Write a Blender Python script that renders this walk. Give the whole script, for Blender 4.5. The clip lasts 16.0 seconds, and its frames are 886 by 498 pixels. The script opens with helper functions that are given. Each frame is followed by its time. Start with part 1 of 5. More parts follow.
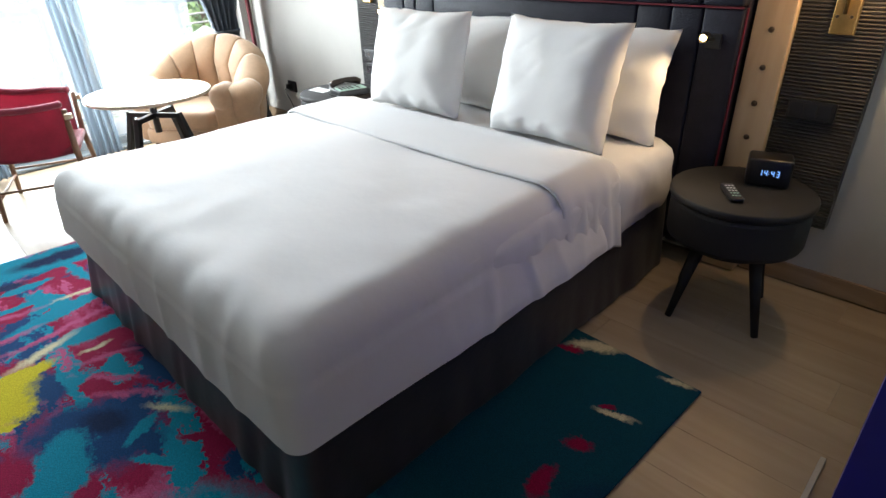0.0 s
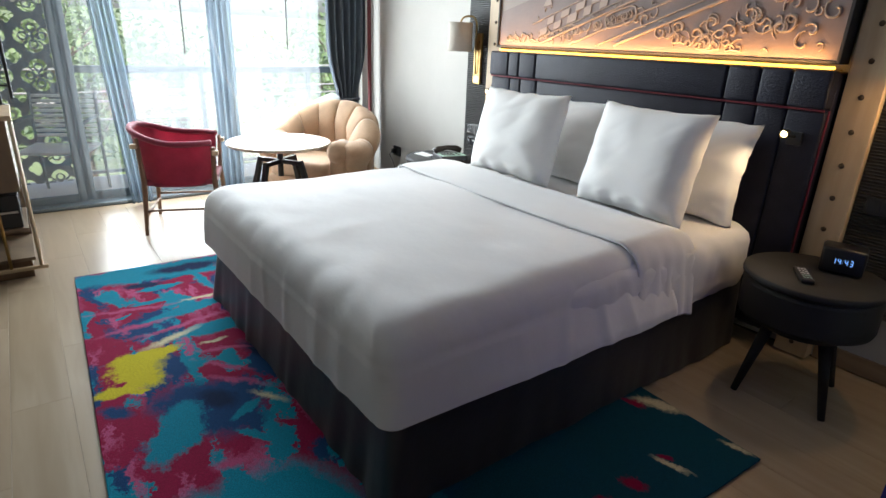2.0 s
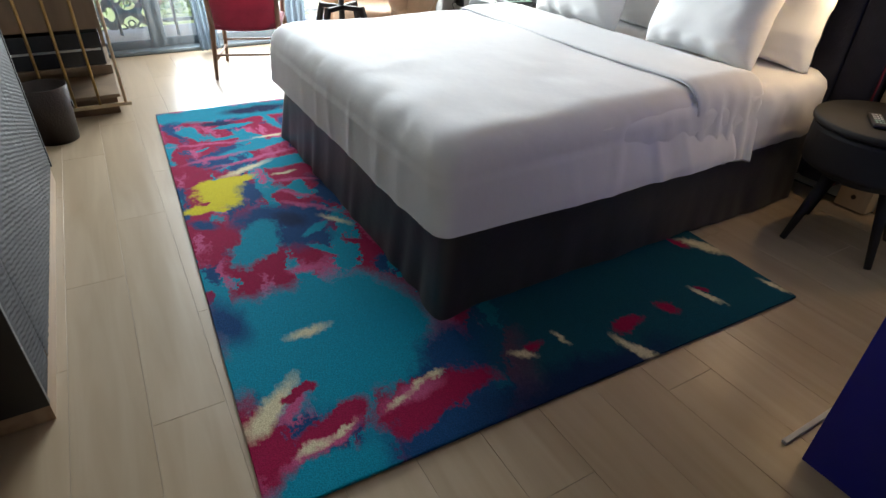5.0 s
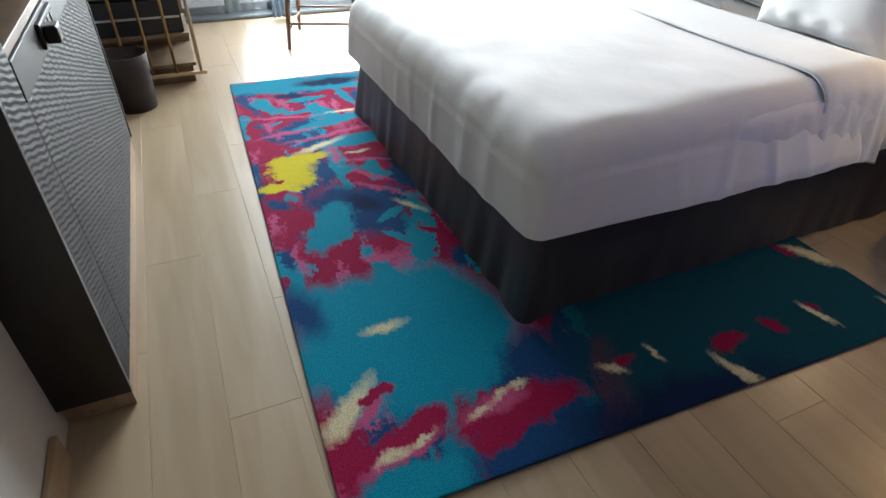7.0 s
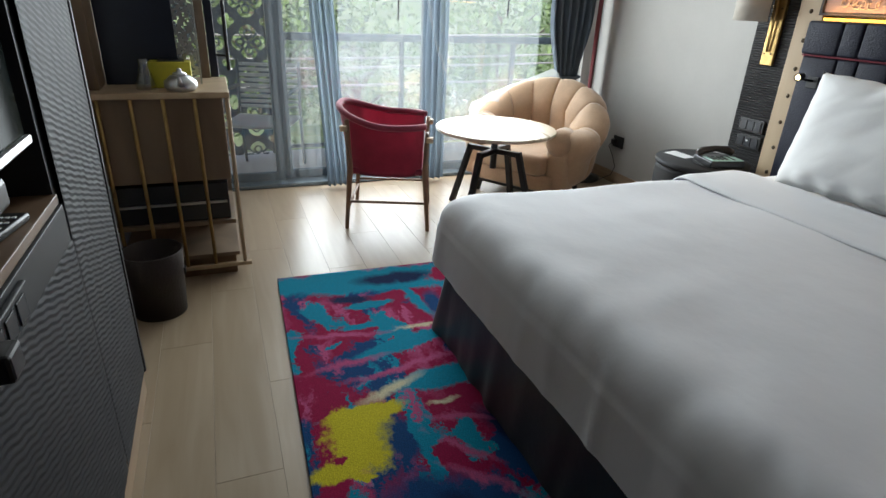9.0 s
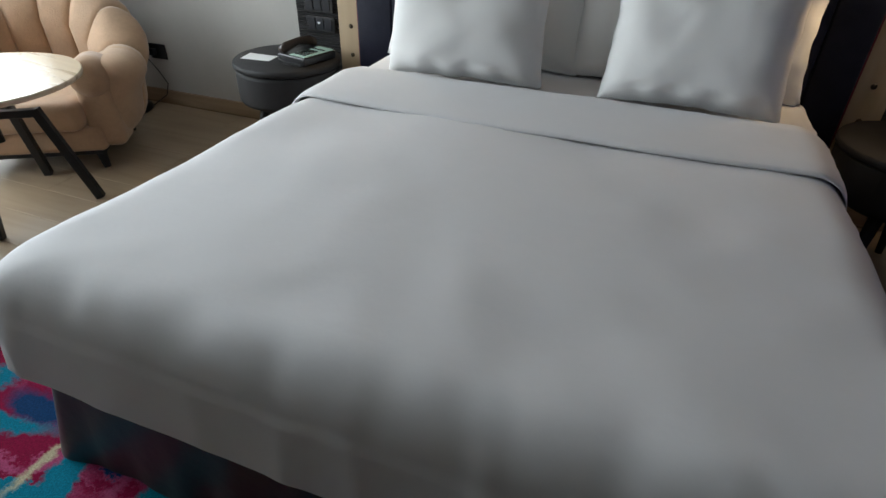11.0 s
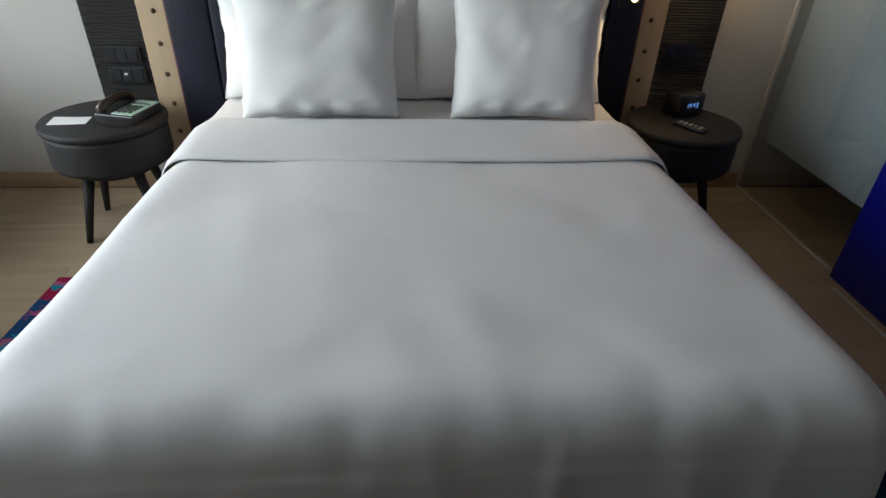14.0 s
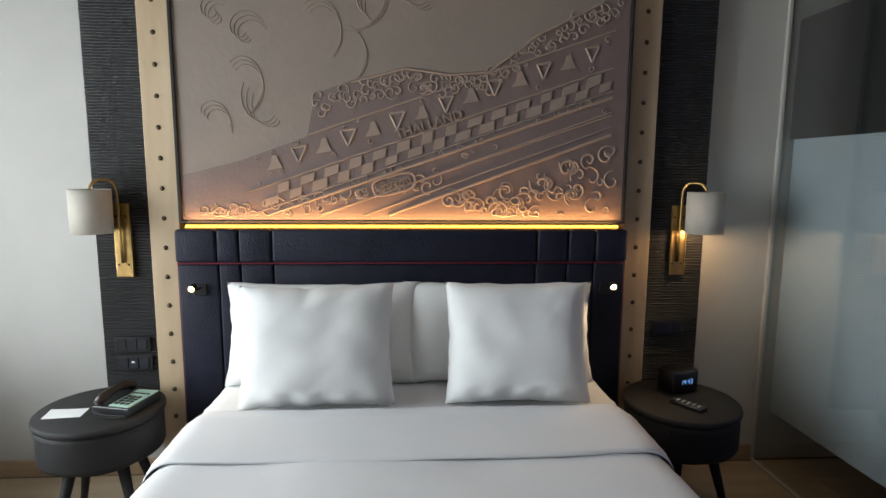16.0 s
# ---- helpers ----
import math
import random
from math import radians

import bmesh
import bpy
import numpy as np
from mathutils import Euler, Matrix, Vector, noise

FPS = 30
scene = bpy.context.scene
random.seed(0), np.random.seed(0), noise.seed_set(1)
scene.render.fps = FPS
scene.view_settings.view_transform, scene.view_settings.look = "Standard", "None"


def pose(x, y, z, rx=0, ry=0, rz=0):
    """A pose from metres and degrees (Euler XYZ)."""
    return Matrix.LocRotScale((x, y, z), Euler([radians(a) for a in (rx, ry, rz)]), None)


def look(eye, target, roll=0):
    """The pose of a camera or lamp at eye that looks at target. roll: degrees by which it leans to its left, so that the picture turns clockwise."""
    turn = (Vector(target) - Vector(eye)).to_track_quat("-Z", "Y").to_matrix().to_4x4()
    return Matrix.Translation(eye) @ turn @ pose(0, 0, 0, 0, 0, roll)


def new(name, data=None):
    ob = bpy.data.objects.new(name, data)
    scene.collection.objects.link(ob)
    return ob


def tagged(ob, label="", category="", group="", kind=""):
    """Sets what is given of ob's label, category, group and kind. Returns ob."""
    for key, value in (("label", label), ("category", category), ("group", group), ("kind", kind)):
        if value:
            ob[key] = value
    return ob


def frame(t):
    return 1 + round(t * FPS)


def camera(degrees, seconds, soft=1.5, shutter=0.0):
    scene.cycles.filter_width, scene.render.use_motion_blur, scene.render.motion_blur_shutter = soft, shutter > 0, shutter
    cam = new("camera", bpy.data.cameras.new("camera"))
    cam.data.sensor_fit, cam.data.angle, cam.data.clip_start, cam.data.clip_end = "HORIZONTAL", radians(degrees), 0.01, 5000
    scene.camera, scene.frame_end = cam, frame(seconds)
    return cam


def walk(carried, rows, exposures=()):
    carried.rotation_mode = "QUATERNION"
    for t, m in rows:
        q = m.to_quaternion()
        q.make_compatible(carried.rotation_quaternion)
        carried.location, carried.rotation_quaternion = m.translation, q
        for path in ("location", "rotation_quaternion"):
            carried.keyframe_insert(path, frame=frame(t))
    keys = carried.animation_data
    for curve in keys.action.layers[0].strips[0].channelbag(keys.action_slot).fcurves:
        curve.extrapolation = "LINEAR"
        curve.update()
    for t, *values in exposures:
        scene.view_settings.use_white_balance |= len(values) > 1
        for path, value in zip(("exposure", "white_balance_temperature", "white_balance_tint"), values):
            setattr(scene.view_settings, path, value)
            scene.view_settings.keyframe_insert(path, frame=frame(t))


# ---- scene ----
cam = camera(76.3, 16.0)

PATH = [
    (0, (1.846, -2.403, 1.369), (0.592, -1.171, 0.415), -1.9),
    (0.5, (1.976, -2.424, 1.383), (0.604, -1.219, 0.566), -1.0),
    (1, (2.05, -2.444, 1.375), (0.592, -1.303, 0.619), 0.7),
    (1.5, (2.034, -2.545, 1.359), (0.534, -1.427, 0.651), 2.0),
    (2, (2.029, -2.658, 1.34), (0.527, -1.535, 0.643), 2.3),
    (2.5, (2.021, -2.689, 1.33), (0.52, -1.567, 0.63), 2.4),
    (3, (2.007, -2.708, 1.327), (0.507, -1.587, 0.624), 2.5),
    (3.5, (2.009, -2.717, 1.326), (0.511, -1.603, 0.609), 2.5),
    (4, (2.054, -2.735, 1.24), (0.599, -1.649, 0.402), 2.8),
    (4.2, (2.1, -2.751, 1.238), (0.689, -1.697, 0.29), 3.2),
    (6.3, (2.204, -2.711, 1.229), (0.71, -2.017, 0.095), 1.0),
    (6.5, (2.137, -2.728, 1.213), (0.652, -2.045, 0.061), 1.0),
    (7, (2.004, -2.773, 1.244), (0.541, -2.098, 0.059), 1.6),
    (7.5, (1.816, -2.816, 1.238), (0.319, -2.18, 0.075), 2.6),
    (8, (1.548, -2.795, 1.293), (-0.046, -2.247, 0.216), 1.8),
    (8.5, (1.318, -2.791, 1.326), (-0.372, -2.243, 0.408), 1.9),
    (9, (1.082, -2.757, 1.299), (-0.615, -2.071, 0.492), 2.5),
    (9.5, (0.882, -2.672, 1.255), (-0.562, -1.539, 0.461), 4.7),
    (10, (0.756, -2.577, 1.266), (-0.279, -1.132, 0.349), 3.2),
    (10.2, (0.696, -2.548, 1.286), (-0.231, -1.064, 0.319), 2.6),
    (12.3, (-0.107, -2.495, 1.269), (-0.204, -0.885, 0.085), 1.4),
    (12.5, (-0.135, -2.545, 1.259), (-0.149, -0.918, 0.095), 1.7),
    (13, (-0.164, -2.6, 1.313), (-0.045, -0.972, 0.157), 2.9),
    (13.5, (-0.101, -2.599, 1.33), (0.051, -0.966, 0.186), 2.8),
    (14, (-0.028, -2.654, 1.399), (0.106, -0.975, 0.321), 2.0),
    (14.5, (-0.018, -2.673, 1.441), (0.112, -0.826, 0.685), 1.2),
    (15, (-0.002, -2.666, 1.486), (0.122, -0.741, 0.958), 0.8),
    (15.5, (0.0, -2.647, 1.521), (0.124, -0.684, 1.161), 0.5),
    (16, (0.017, -2.621, 1.554), (0.134, -0.643, 1.277), 0.4),
]
walk(cam, [(t, look(eye, target, roll)) for t, eye, target, roll in PATH],
     [(0, 1.15), (0.5, 1.05), (1.5, 0.85), (3.5, 0.8), (4.2, 1.0), (6.5, 1.6), (7.0, 1.55), (8.0, 1.05), (9.0, 0.1), (10.0, -0.15), (12.5, -0.25), (13.5, -0.2), (14.0, -0.05), (14.5, 0.1), (16.0, 0.25)])


# ---------------------------------------------------------------- world and light
world = bpy.data.worlds.new("world")
scene.world = world
world.use_nodes = True
wn, wl = world.node_tree.nodes, world.node_tree.links
sky = wn.new("ShaderNodeTexSky")
sky.sky_type = "NISHITA"
sky.sun_disc = False
sky.sun_elevation, sky.sun_rotation = radians(50), radians(113)
sky.air_density, sky.dust_density = 1.0, 4.0
wl.new(sky.outputs[0], wn["Background"].inputs[0])
wn["Background"].inputs[1].default_value = 0.15
sun = new("sun", bpy.data.lights.new("sun", "SUN"))
sun.data.energy, sun.data.angle, sun.data.color = 5.0, radians(12), (1.0, 0.97, 0.93)
sun.matrix_world = look((7, -3, 9), (0, 0, 0))


def area(name, eye, target, sx, sy, watts, color):
    ob = new(name, bpy.data.lights.new(name, "AREA"))
    ob.data.shape, ob.data.size, ob.data.size_y = "RECTANGLE", sx, sy
    ob.data.energy, ob.data.color = watts, color
    ob.matrix_world = look(eye, target)
    return ob


# daylight through the unscreened part of the glazed wall
area("door_light", (-3.085, -1.2, 1.3), (0, -1.2, 1.2), 2.1, 2.3, 105, (0.88, 0.96, 1.0))
inner = area("window_light", (-2.72, -1.4, 1.35), (0, -1.4, 0.95), 1.8, 2.1, 30, (0.86, 0.95, 1.0))
inner.data.spread = radians(120)


def point(name, at, watts, color, radius=0.03):
    ob = new(name, bpy.data.lights.new(name, "POINT"))
    ob.data.energy, ob.data.color, ob.data.shadow_soft_size = watts, color, radius
    ob.location = at
    return ob


# ---------------------------------------------------------------- materials
def mat(name, color, rough=0.6, metal=0.0, var=0.12, scale=8.0, bump=0.0, bump_scale=60.0, stretch=(1, 1, 1), spec=0.5, sheen=0.0, coat=0.0):
    m = bpy.data.materials.new(name)
    m.use_nodes = True
    n, l = m.node_tree.nodes, m.node_tree.links
    b = n["Principled BSDF"]
    tc = n.new("ShaderNodeTexCoord")
    mp = n.new("ShaderNodeMapping")
    mp.inputs["Scale"].default_value = stretch
    l.new(tc.outputs["Object"], mp.inputs[0])
    big, fine = n.new("ShaderNodeTexNoise"), n.new("ShaderNodeTexNoise")
    big.inputs["Scale"].default_value, big.inputs["Detail"].default_value = scale, 5
    fine.inputs["Scale"].default_value, fine.inputs["Detail"].default_value = scale * 9, 4
    l.new(mp.outputs[0], big.inputs[0])
    l.new(mp.outputs[0], fine.inputs[0])
    add = n.new("ShaderNodeMath")
    add.operation = "MULTIPLY_ADD"
    add.inputs[1].default_value = 0.35
    l.new(fine.outputs[0], add.inputs[0])
    l.new(big.outputs[0], add.inputs[2])
    ramp = n.new("ShaderNodeValToRGB")
    c = Vector(color)
    lo, hi = c * (1 - var), c * (1 + var)
    ramp.color_ramp.elements[0].position, ramp.color_ramp.elements[1].position = 0.42, 0.95
    ramp.color_ramp.elements[0].color = (*lo, 1)
    ramp.color_ramp.elements[1].color = (*[min(v, 1) for v in hi], 1)
    l.new(add.outputs[0], ramp.inputs[0])
    l.new(ramp.outputs[0], b.inputs["Base Color"])
    b.inputs["Roughness"].default_value, b.inputs["Metallic"].default_value = rough, metal
    b.inputs["Specular IOR Level"].default_value = spec
    b.inputs["Sheen Weight"].default_value = sheen
    b.inputs["Coat Weight"].default_value = coat
    if bump:
        bn, bt = n.new("ShaderNodeBump"), n.new("ShaderNodeTexNoise")
        bt.inputs["Scale"].default_value, bt.inputs["Detail"].default_value = bump_scale, 4
        l.new(mp.outputs[0], bt.inputs[0])
        l.new(bt.outputs[0], bn.inputs["Height"])
        bn.inputs["Strength"].default_value, bn.inputs["Distance"].default_value = bump, 0.01
        l.new(bn.outputs[0], b.inputs["Normal"])
    return m


def glow(name, color, strength):
    m = bpy.data.materials.new(name)
    m.use_nodes = True
    b = m.node_tree.nodes["Principled BSDF"]
    b.inputs["Base Color"].default_value = (*color, 1)
    b.inputs["Emission Color"].default_value = (*color, 1)
    b.inputs["Emission Strength"].default_value = strength
    return m


def glass(name, color=(1, 1, 1), rough=0.0, through_it=0.92):
    """Thin pane: clear for the most part, with a mirror gloss."""
    m = bpy.data.materials.new(name)
    m.use_nodes = True
    n, l = m.node_tree.nodes, m.node_tree.links
    n.clear()
    out, mix = n.new("ShaderNodeOutputMaterial"), n.new("ShaderNodeMixShader")
    tr, gl = n.new("ShaderNodeBsdfTransparent"), n.new("ShaderNodeBsdfGlossy")
    tr.inputs[0].default_value = (*color, 1)
    gl.inputs["Roughness"].default_value = rough
    mix.inputs[0].default_value = 1 - through_it
    l.new(tr.outputs[0], mix.inputs[1])
    l.new(gl.outputs[0], mix.inputs[2])
    l.new(mix.outputs[0], out.inputs[0])
    return m


def sheer_mat(name, color, opacity):
    m = bpy.data.materials.new(name)
    m.use_nodes = True
    n, l = m.node_tree.nodes, m.node_tree.links
    n.clear()
    out, mix, mix2 = n.new("ShaderNodeOutputMaterial"), n.new("ShaderNodeMixShader"), n.new("ShaderNodeMixShader")
    tr, tl, df = n.new("ShaderNodeBsdfTransparent"), n.new("ShaderNodeBsdfTranslucent"), n.new("ShaderNodeBsdfDiffuse")
    tl.inputs[0].default_value = df.inputs[0].default_value = (*color, 1)
    tc, tx = n.new("ShaderNodeTexCoord"), n.new("ShaderNodeTexNoise")
    tx.inputs["Scale"].default_value = 5
    l.new(tc.outputs["Object"], tx.inputs[0])
    mr = n.new("ShaderNodeMapRange")
    mr.inputs["To Min"].default_value, mr.inputs["To Max"].default_value = opacity * 0.85, min(1, opacity * 1.15)
    l.new(tx.outputs[0], mr.inputs[0])
    mix.inputs[0].default_value = 0.5
    l.new(tl.outputs[0], mix.inputs[1])
    l.new(df.outputs[0], mix.inputs[2])
    l.new(mr.outputs[0], mix2.inputs[0])
    l.new(tr.outputs[0], mix2.inputs[1])
    l.new(mix.outputs[0], mix2.inputs[2])
    l.new(mix2.outputs[0], out.inputs[0])
    return m


def wood(name, c0, c1, stretch=(1.2, 14, 14), rough=0.45, random_tone=0.0):
    """Streaked grain along the long axis, with slow tone changes; boards differ by object."""
    m = bpy.data.materials.new(name)
    m.use_nodes = True
    n, l = m.node_tree.nodes, m.node_tree.links
    b = n["Principled BSDF"]
    tc, mp, info = n.new("ShaderNodeTexCoord"), n.new("ShaderNodeMapping"), n.new("ShaderNodeObjectInfo")
    mp.inputs["Scale"].default_value = stretch
    l.new(tc.outputs["Object"], mp.inputs[0])
    off = n.new("ShaderNodeVectorMath")
    off.operation = "SCALE"
    off.inputs[0].default_value = (13, 7, 5)
    l.new(info.outputs["Random"], off.inputs["Scale"])
    l.new(off.outputs[0], mp.inputs["Location"])
    grain = n.new("ShaderNodeTexNoise")
    grain.inputs["Scale"].default_value, grain.inputs["Detail"].default_value, grain.inputs["Distortion"].default_value = 2.2, 8, 0.8
    l.new(mp.outputs[0], grain.inputs[0])
    ramp = n.new("ShaderNodeValToRGB")
    ramp.color_ramp.elements[0].position, ramp.color_ramp.elements[1].position = 0.33, 0.7
    ramp.color_ramp.elements[0].color, ramp.color_ramp.elements[1].color = (*c0, 1), (*c1, 1)
    l.new(grain.outputs[0], ramp.inputs[0])
    hsv = n.new("ShaderNodeHueSaturation")
    mr = n.new("ShaderNodeMapRange")
    mr.inputs["To Min"].default_value, mr.inputs["To Max"].default_value = 1 - random_tone, 1 + random_tone
    l.new(info.outputs["Random"], mr.inputs[0])
    l.new(mr.outputs[0], hsv.inputs["Value"])
    l.new(ramp.outputs[0], hsv.inputs["Color"])
    l.new(hsv.outputs[0], b.inputs["Base Color"])
    rr = n.new("ShaderNodeMapRange")
    rr.inputs["To Min"].default_value, rr.inputs["To Max"].default_value = rough - 0.08, rough + 0.1
    l.new(grain.outputs[0], rr.inputs[0])
    l.new(rr.outputs[0], b.inputs["Roughness"])
    bn = n.new("ShaderNodeBump")
    bn.inputs["Strength"].default_value, bn.inputs["Distance"].default_value = 0.15, 0.003
    l.new(grain.outputs[0], bn.inputs["Height"])
    l.new(bn.outputs[0], b.inputs["Normal"])
    return m


LINEN = mat("white_linen", (0.74, 0.74, 0.75), 0.85, var=0.02, scale=3, bump=0.35, bump_scale=7, sheen=0.1)
PILLOW = mat("white_pillow_cotton", (0.78, 0.78, 0.77), 0.85, var=0.02, scale=3, bump=0.15, bump_scale=12, sheen=0.2)
SATIN = mat("charcoal_satin", (0.03, 0.029, 0.033), 0.42, var=0.15, scale=6, bump=0.15, bump_scale=20, sheen=0.1)
LEATHER = mat("dark_navy_leather", (0.013, 0.014, 0.026), 0.5, var=0.25, scale=14, bump=0.35, bump_scale=130, spec=0.22)
PIPING = mat("red_piping", (0.16, 0.012, 0.025), 0.5)
OAK = wood("pale_oak", (0.42, 0.3, 0.18), (0.56, 0.43, 0.28), (3, 3, 0.5), 0.5)
FLOOR_OAK = wood("floor_oak", (0.34, 0.255, 0.165), (0.41, 0.32, 0.22), (0.6, 7, 7), 0.33, 0.035)
DARK_WOOD = wood("black_stained_wood", (0.007, 0.0065, 0.007), (0.013, 0.0115, 0.0115), (6, 6, 6), 0.7)
BRONZE_WOOD = wood("brown_wood", (0.13, 0.075, 0.04), (0.24, 0.15, 0.085), (3, 3, 0.7), 0.45)
CAB_WOOD = wood("cabinet_brown_wood", (0.15, 0.1, 0.06), (0.25, 0.175, 0.11), (2, 2, 0.5), 0.5)
RIB = mat("ribbed_charcoal_panel", (0.028, 0.027, 0.028), 0.45, var=0.2, scale=10)
WAVE = mat("wave_textured_graphite", (0.011, 0.012, 0.015), 0.6, var=0.15, scale=9, spec=0.25)
GRAPHITE = mat("smooth_graphite", (0.02, 0.021, 0.023), 0.5, var=0.06, scale=4, spec=0.3)
BLACK = mat("black_plastic", (0.012, 0.012, 0.013), 0.35, var=0.2)
BLACK_METAL = mat("black_steel", (0.018, 0.019, 0.022), 0.4, 0.4, var=0.2)
BRASS = mat("aged_brass", (0.42, 0.28, 0.11), 0.4, 1.0, var=0.25, scale=20)
GUN = mat("dark_rivet", (0.1, 0.075, 0.05), 0.35, 0.9)
SHADE = mat("taupe_lampshade", (0.46, 0.42, 0.36), 0.8, var=0.05, scale=30, bump=0.2, bump_scale=300)
WALL = mat("warm_white_wallpaper", (0.50, 0.485, 0.455), 0.75, var=0.035, scale=5, bump=0.08, bump_scale=160)
# for unseen overhead surfaces: grey well below white, to cut bounced light
CEILING_DIM = mat("dimmed_ceiling_grey", (0.36, 0.36, 0.35), 0.85, var=0.02)
# unseen hall end, kept dark so that it returns little daylight
HALL_DIM = mat("dimmed_hall_brown", (0.14, 0.11, 0.085), 0.6, var=0.1, scale=3)
SKIRTING = wood("skirting_wood", (0.3, 0.2, 0.12), (0.42, 0.3, 0.19), (0.7, 9, 9), 0.5)
BLUE = mat("deep_blue_lacquer", (0.004, 0.006, 0.22), 0.3, var=0.12, scale=2)
BLIND = mat("frosted_grey_blue_film", (0.52, 0.58, 0.62), 0.4, var=0.05, scale=3)
TRIM = mat("white_metal_trim", (0.5, 0.48, 0.44), 0.45, var=0.05)
RED_FELT = mat("crimson_canvas", (0.25, 0.026, 0.055), 0.85, var=0.18, scale=10, bump=0.25, bump_scale=250, sheen=0.3)
CHAIR_WOOD = wood("chair_brown_wood", (0.16, 0.085, 0.05), (0.26, 0.15, 0.09), (3, 3, 1), 0.4)
TAN = mat("tan_suede", (0.44, 0.28, 0.165), 0.72, var=0.16, scale=7, bump=0.2, bump_scale=120, sheen=0.25)
TABLE_TOP = wood("blond_table_top", (0.5, 0.39, 0.26), (0.63, 0.52, 0.38), (1, 9, 9), 0.28)
SLATE = mat("slate_blue_curtain", (0.10, 0.125, 0.155), 0.85, var=0.12, scale=12, bump=0.2, bump_scale=300)
CURTAIN_GREY = sheer_mat("grey_blue_voile", (0.13, 0.165, 0.2), 0.85)
SHEER = sheer_mat("white_voile", (0.85, 0.9, 0.93), 0.14)
SHEER_THIN = sheer_mat("fine_white_voile", (0.85, 0.9, 0.93), 0.09)
FRAME = mat("dark_aluminium", (0.10, 0.13, 0.15), 0.4, 0.5)
PANE = glass("window_glass")
CLEAR = glass("clear_glass", (0.93, 0.95, 0.95), 0.0, 0.85)
PLASTIC_WRAP = sheer_mat("clear_plastic_wrap", (0.9, 0.93, 0.95), 0.32)
SCREEN = mat("glossy_tv_glass", (0.004, 0.007, 0.005), 0.06, var=0.1, spec=0.004)
SILVER = mat("brushed_silver", (0.6, 0.6, 0.6), 0.3, 0.9)
PAPER = mat("white_paper", (0.85, 0.85, 0.84), 0.8, var=0.02)
PHONE_GREEN = mat("pale_green_card", (0.38, 0.55, 0.47), 0.5, var=0.05)
RECEIVER = mat("brown_black_plastic", (0.035, 0.022, 0.016), 0.3)
SOIL_TILE = mat("balcony_tile", (0.6, 0.58, 0.54), 0.6, var=0.08)
SCREEN_METAL = mat("blue_grey_perforated_steel", (0.07, 0.10, 0.13), 0.5, 0.2)
LEAF = mat("leaf_green", (0.13, 0.21, 0.07), 0.6, var=0.45, scale=1.5)
BARK = mat("bark", (0.1, 0.075, 0.05), 0.9, var=0.3, scale=12)
FIELD = mat("hillside_green", (0.14, 0.19, 0.09), 0.9, var=0.4, scale=0.2)
LINE_METAL = mat("cable_grey", (0.3, 0.3, 0.3), 0.6)
TEAL_SEAT = mat("pale_woven_cord", (0.6, 0.62, 0.6), 0.8, var=0.1, scale=40)
DARK_FABRIC = mat("black_drawer_front", (0.02, 0.022, 0.027), 0.25, var=0.2)
NAVY_PANEL = mat("navy_lacquer_panel", (0.016, 0.022, 0.04), 0.3, var=0.15)
BOX_YELLOW = mat("yellow_green_card", (0.55, 0.5, 0.04), 0.6)
LED = glow("amber_led", (1.0, 0.5, 0.06), 3.2)
BULB = glow("warm_bulb", (1.0, 0.62, 0.22), 25.0)
DIGIT = glow("blue_white_digits", (0.2, 0.45, 1.0), 0.55)
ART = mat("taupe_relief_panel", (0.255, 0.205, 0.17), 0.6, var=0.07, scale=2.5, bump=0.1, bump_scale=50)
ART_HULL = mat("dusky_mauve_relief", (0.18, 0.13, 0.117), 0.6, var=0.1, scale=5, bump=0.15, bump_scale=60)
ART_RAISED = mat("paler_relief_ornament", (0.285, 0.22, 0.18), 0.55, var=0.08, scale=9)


# ---------------------------------------------------------------- mesh helpers
def obj(name, bm, material, smooth=False):
    me = bpy.data.meshes.new(name)
    bmesh.ops.recalc_face_normals(bm, faces=bm.faces)
    bm.to_mesh(me)
    bm.free()
    me.materials.append(material)
    if smooth:
        me.polygons.foreach_set("use_smooth", [True] * len(me.polygons))
    return new(name, me)


def part(name, bm, material, parent, label="", smooth=False):
    ob = obj(name, bm, material, smooth)
    ob.parent = parent
    if label:
        tagged(ob, label)
    return ob


def thing(name, at, label, category, group="", kind="", rz=0.0):
    ob = new(name)
    ob.matrix_basis = pose(*at, 0, 0, rz)
    return tagged(ob, label, category, group, kind)


def box(x0, x1, y0, y1, z0, z1, bevel=0.0, bm=None, m=None, seg=2):
    own = bm is None
    bm = bmesh.new() if own else bm
    mm = Matrix.Translation(((x0 + x1) / 2, (y0 + y1) / 2, (z0 + z1) / 2)) @ Matrix.Diagonal((abs(x1 - x0), abs(y1 - y0), abs(z1 - z0), 1))
    r = bmesh.ops.create_cube(bm, size=1, matrix=(m @ mm) if m else mm)
    if bevel:
        vs = set(r["verts"])
        bmesh.ops.bevel(bm, geom=[e for e in bm.edges if e.verts[0] in vs and e.verts[1] in vs], offset=bevel, segments=seg, affect="EDGES", profile=0.5)
    return bm


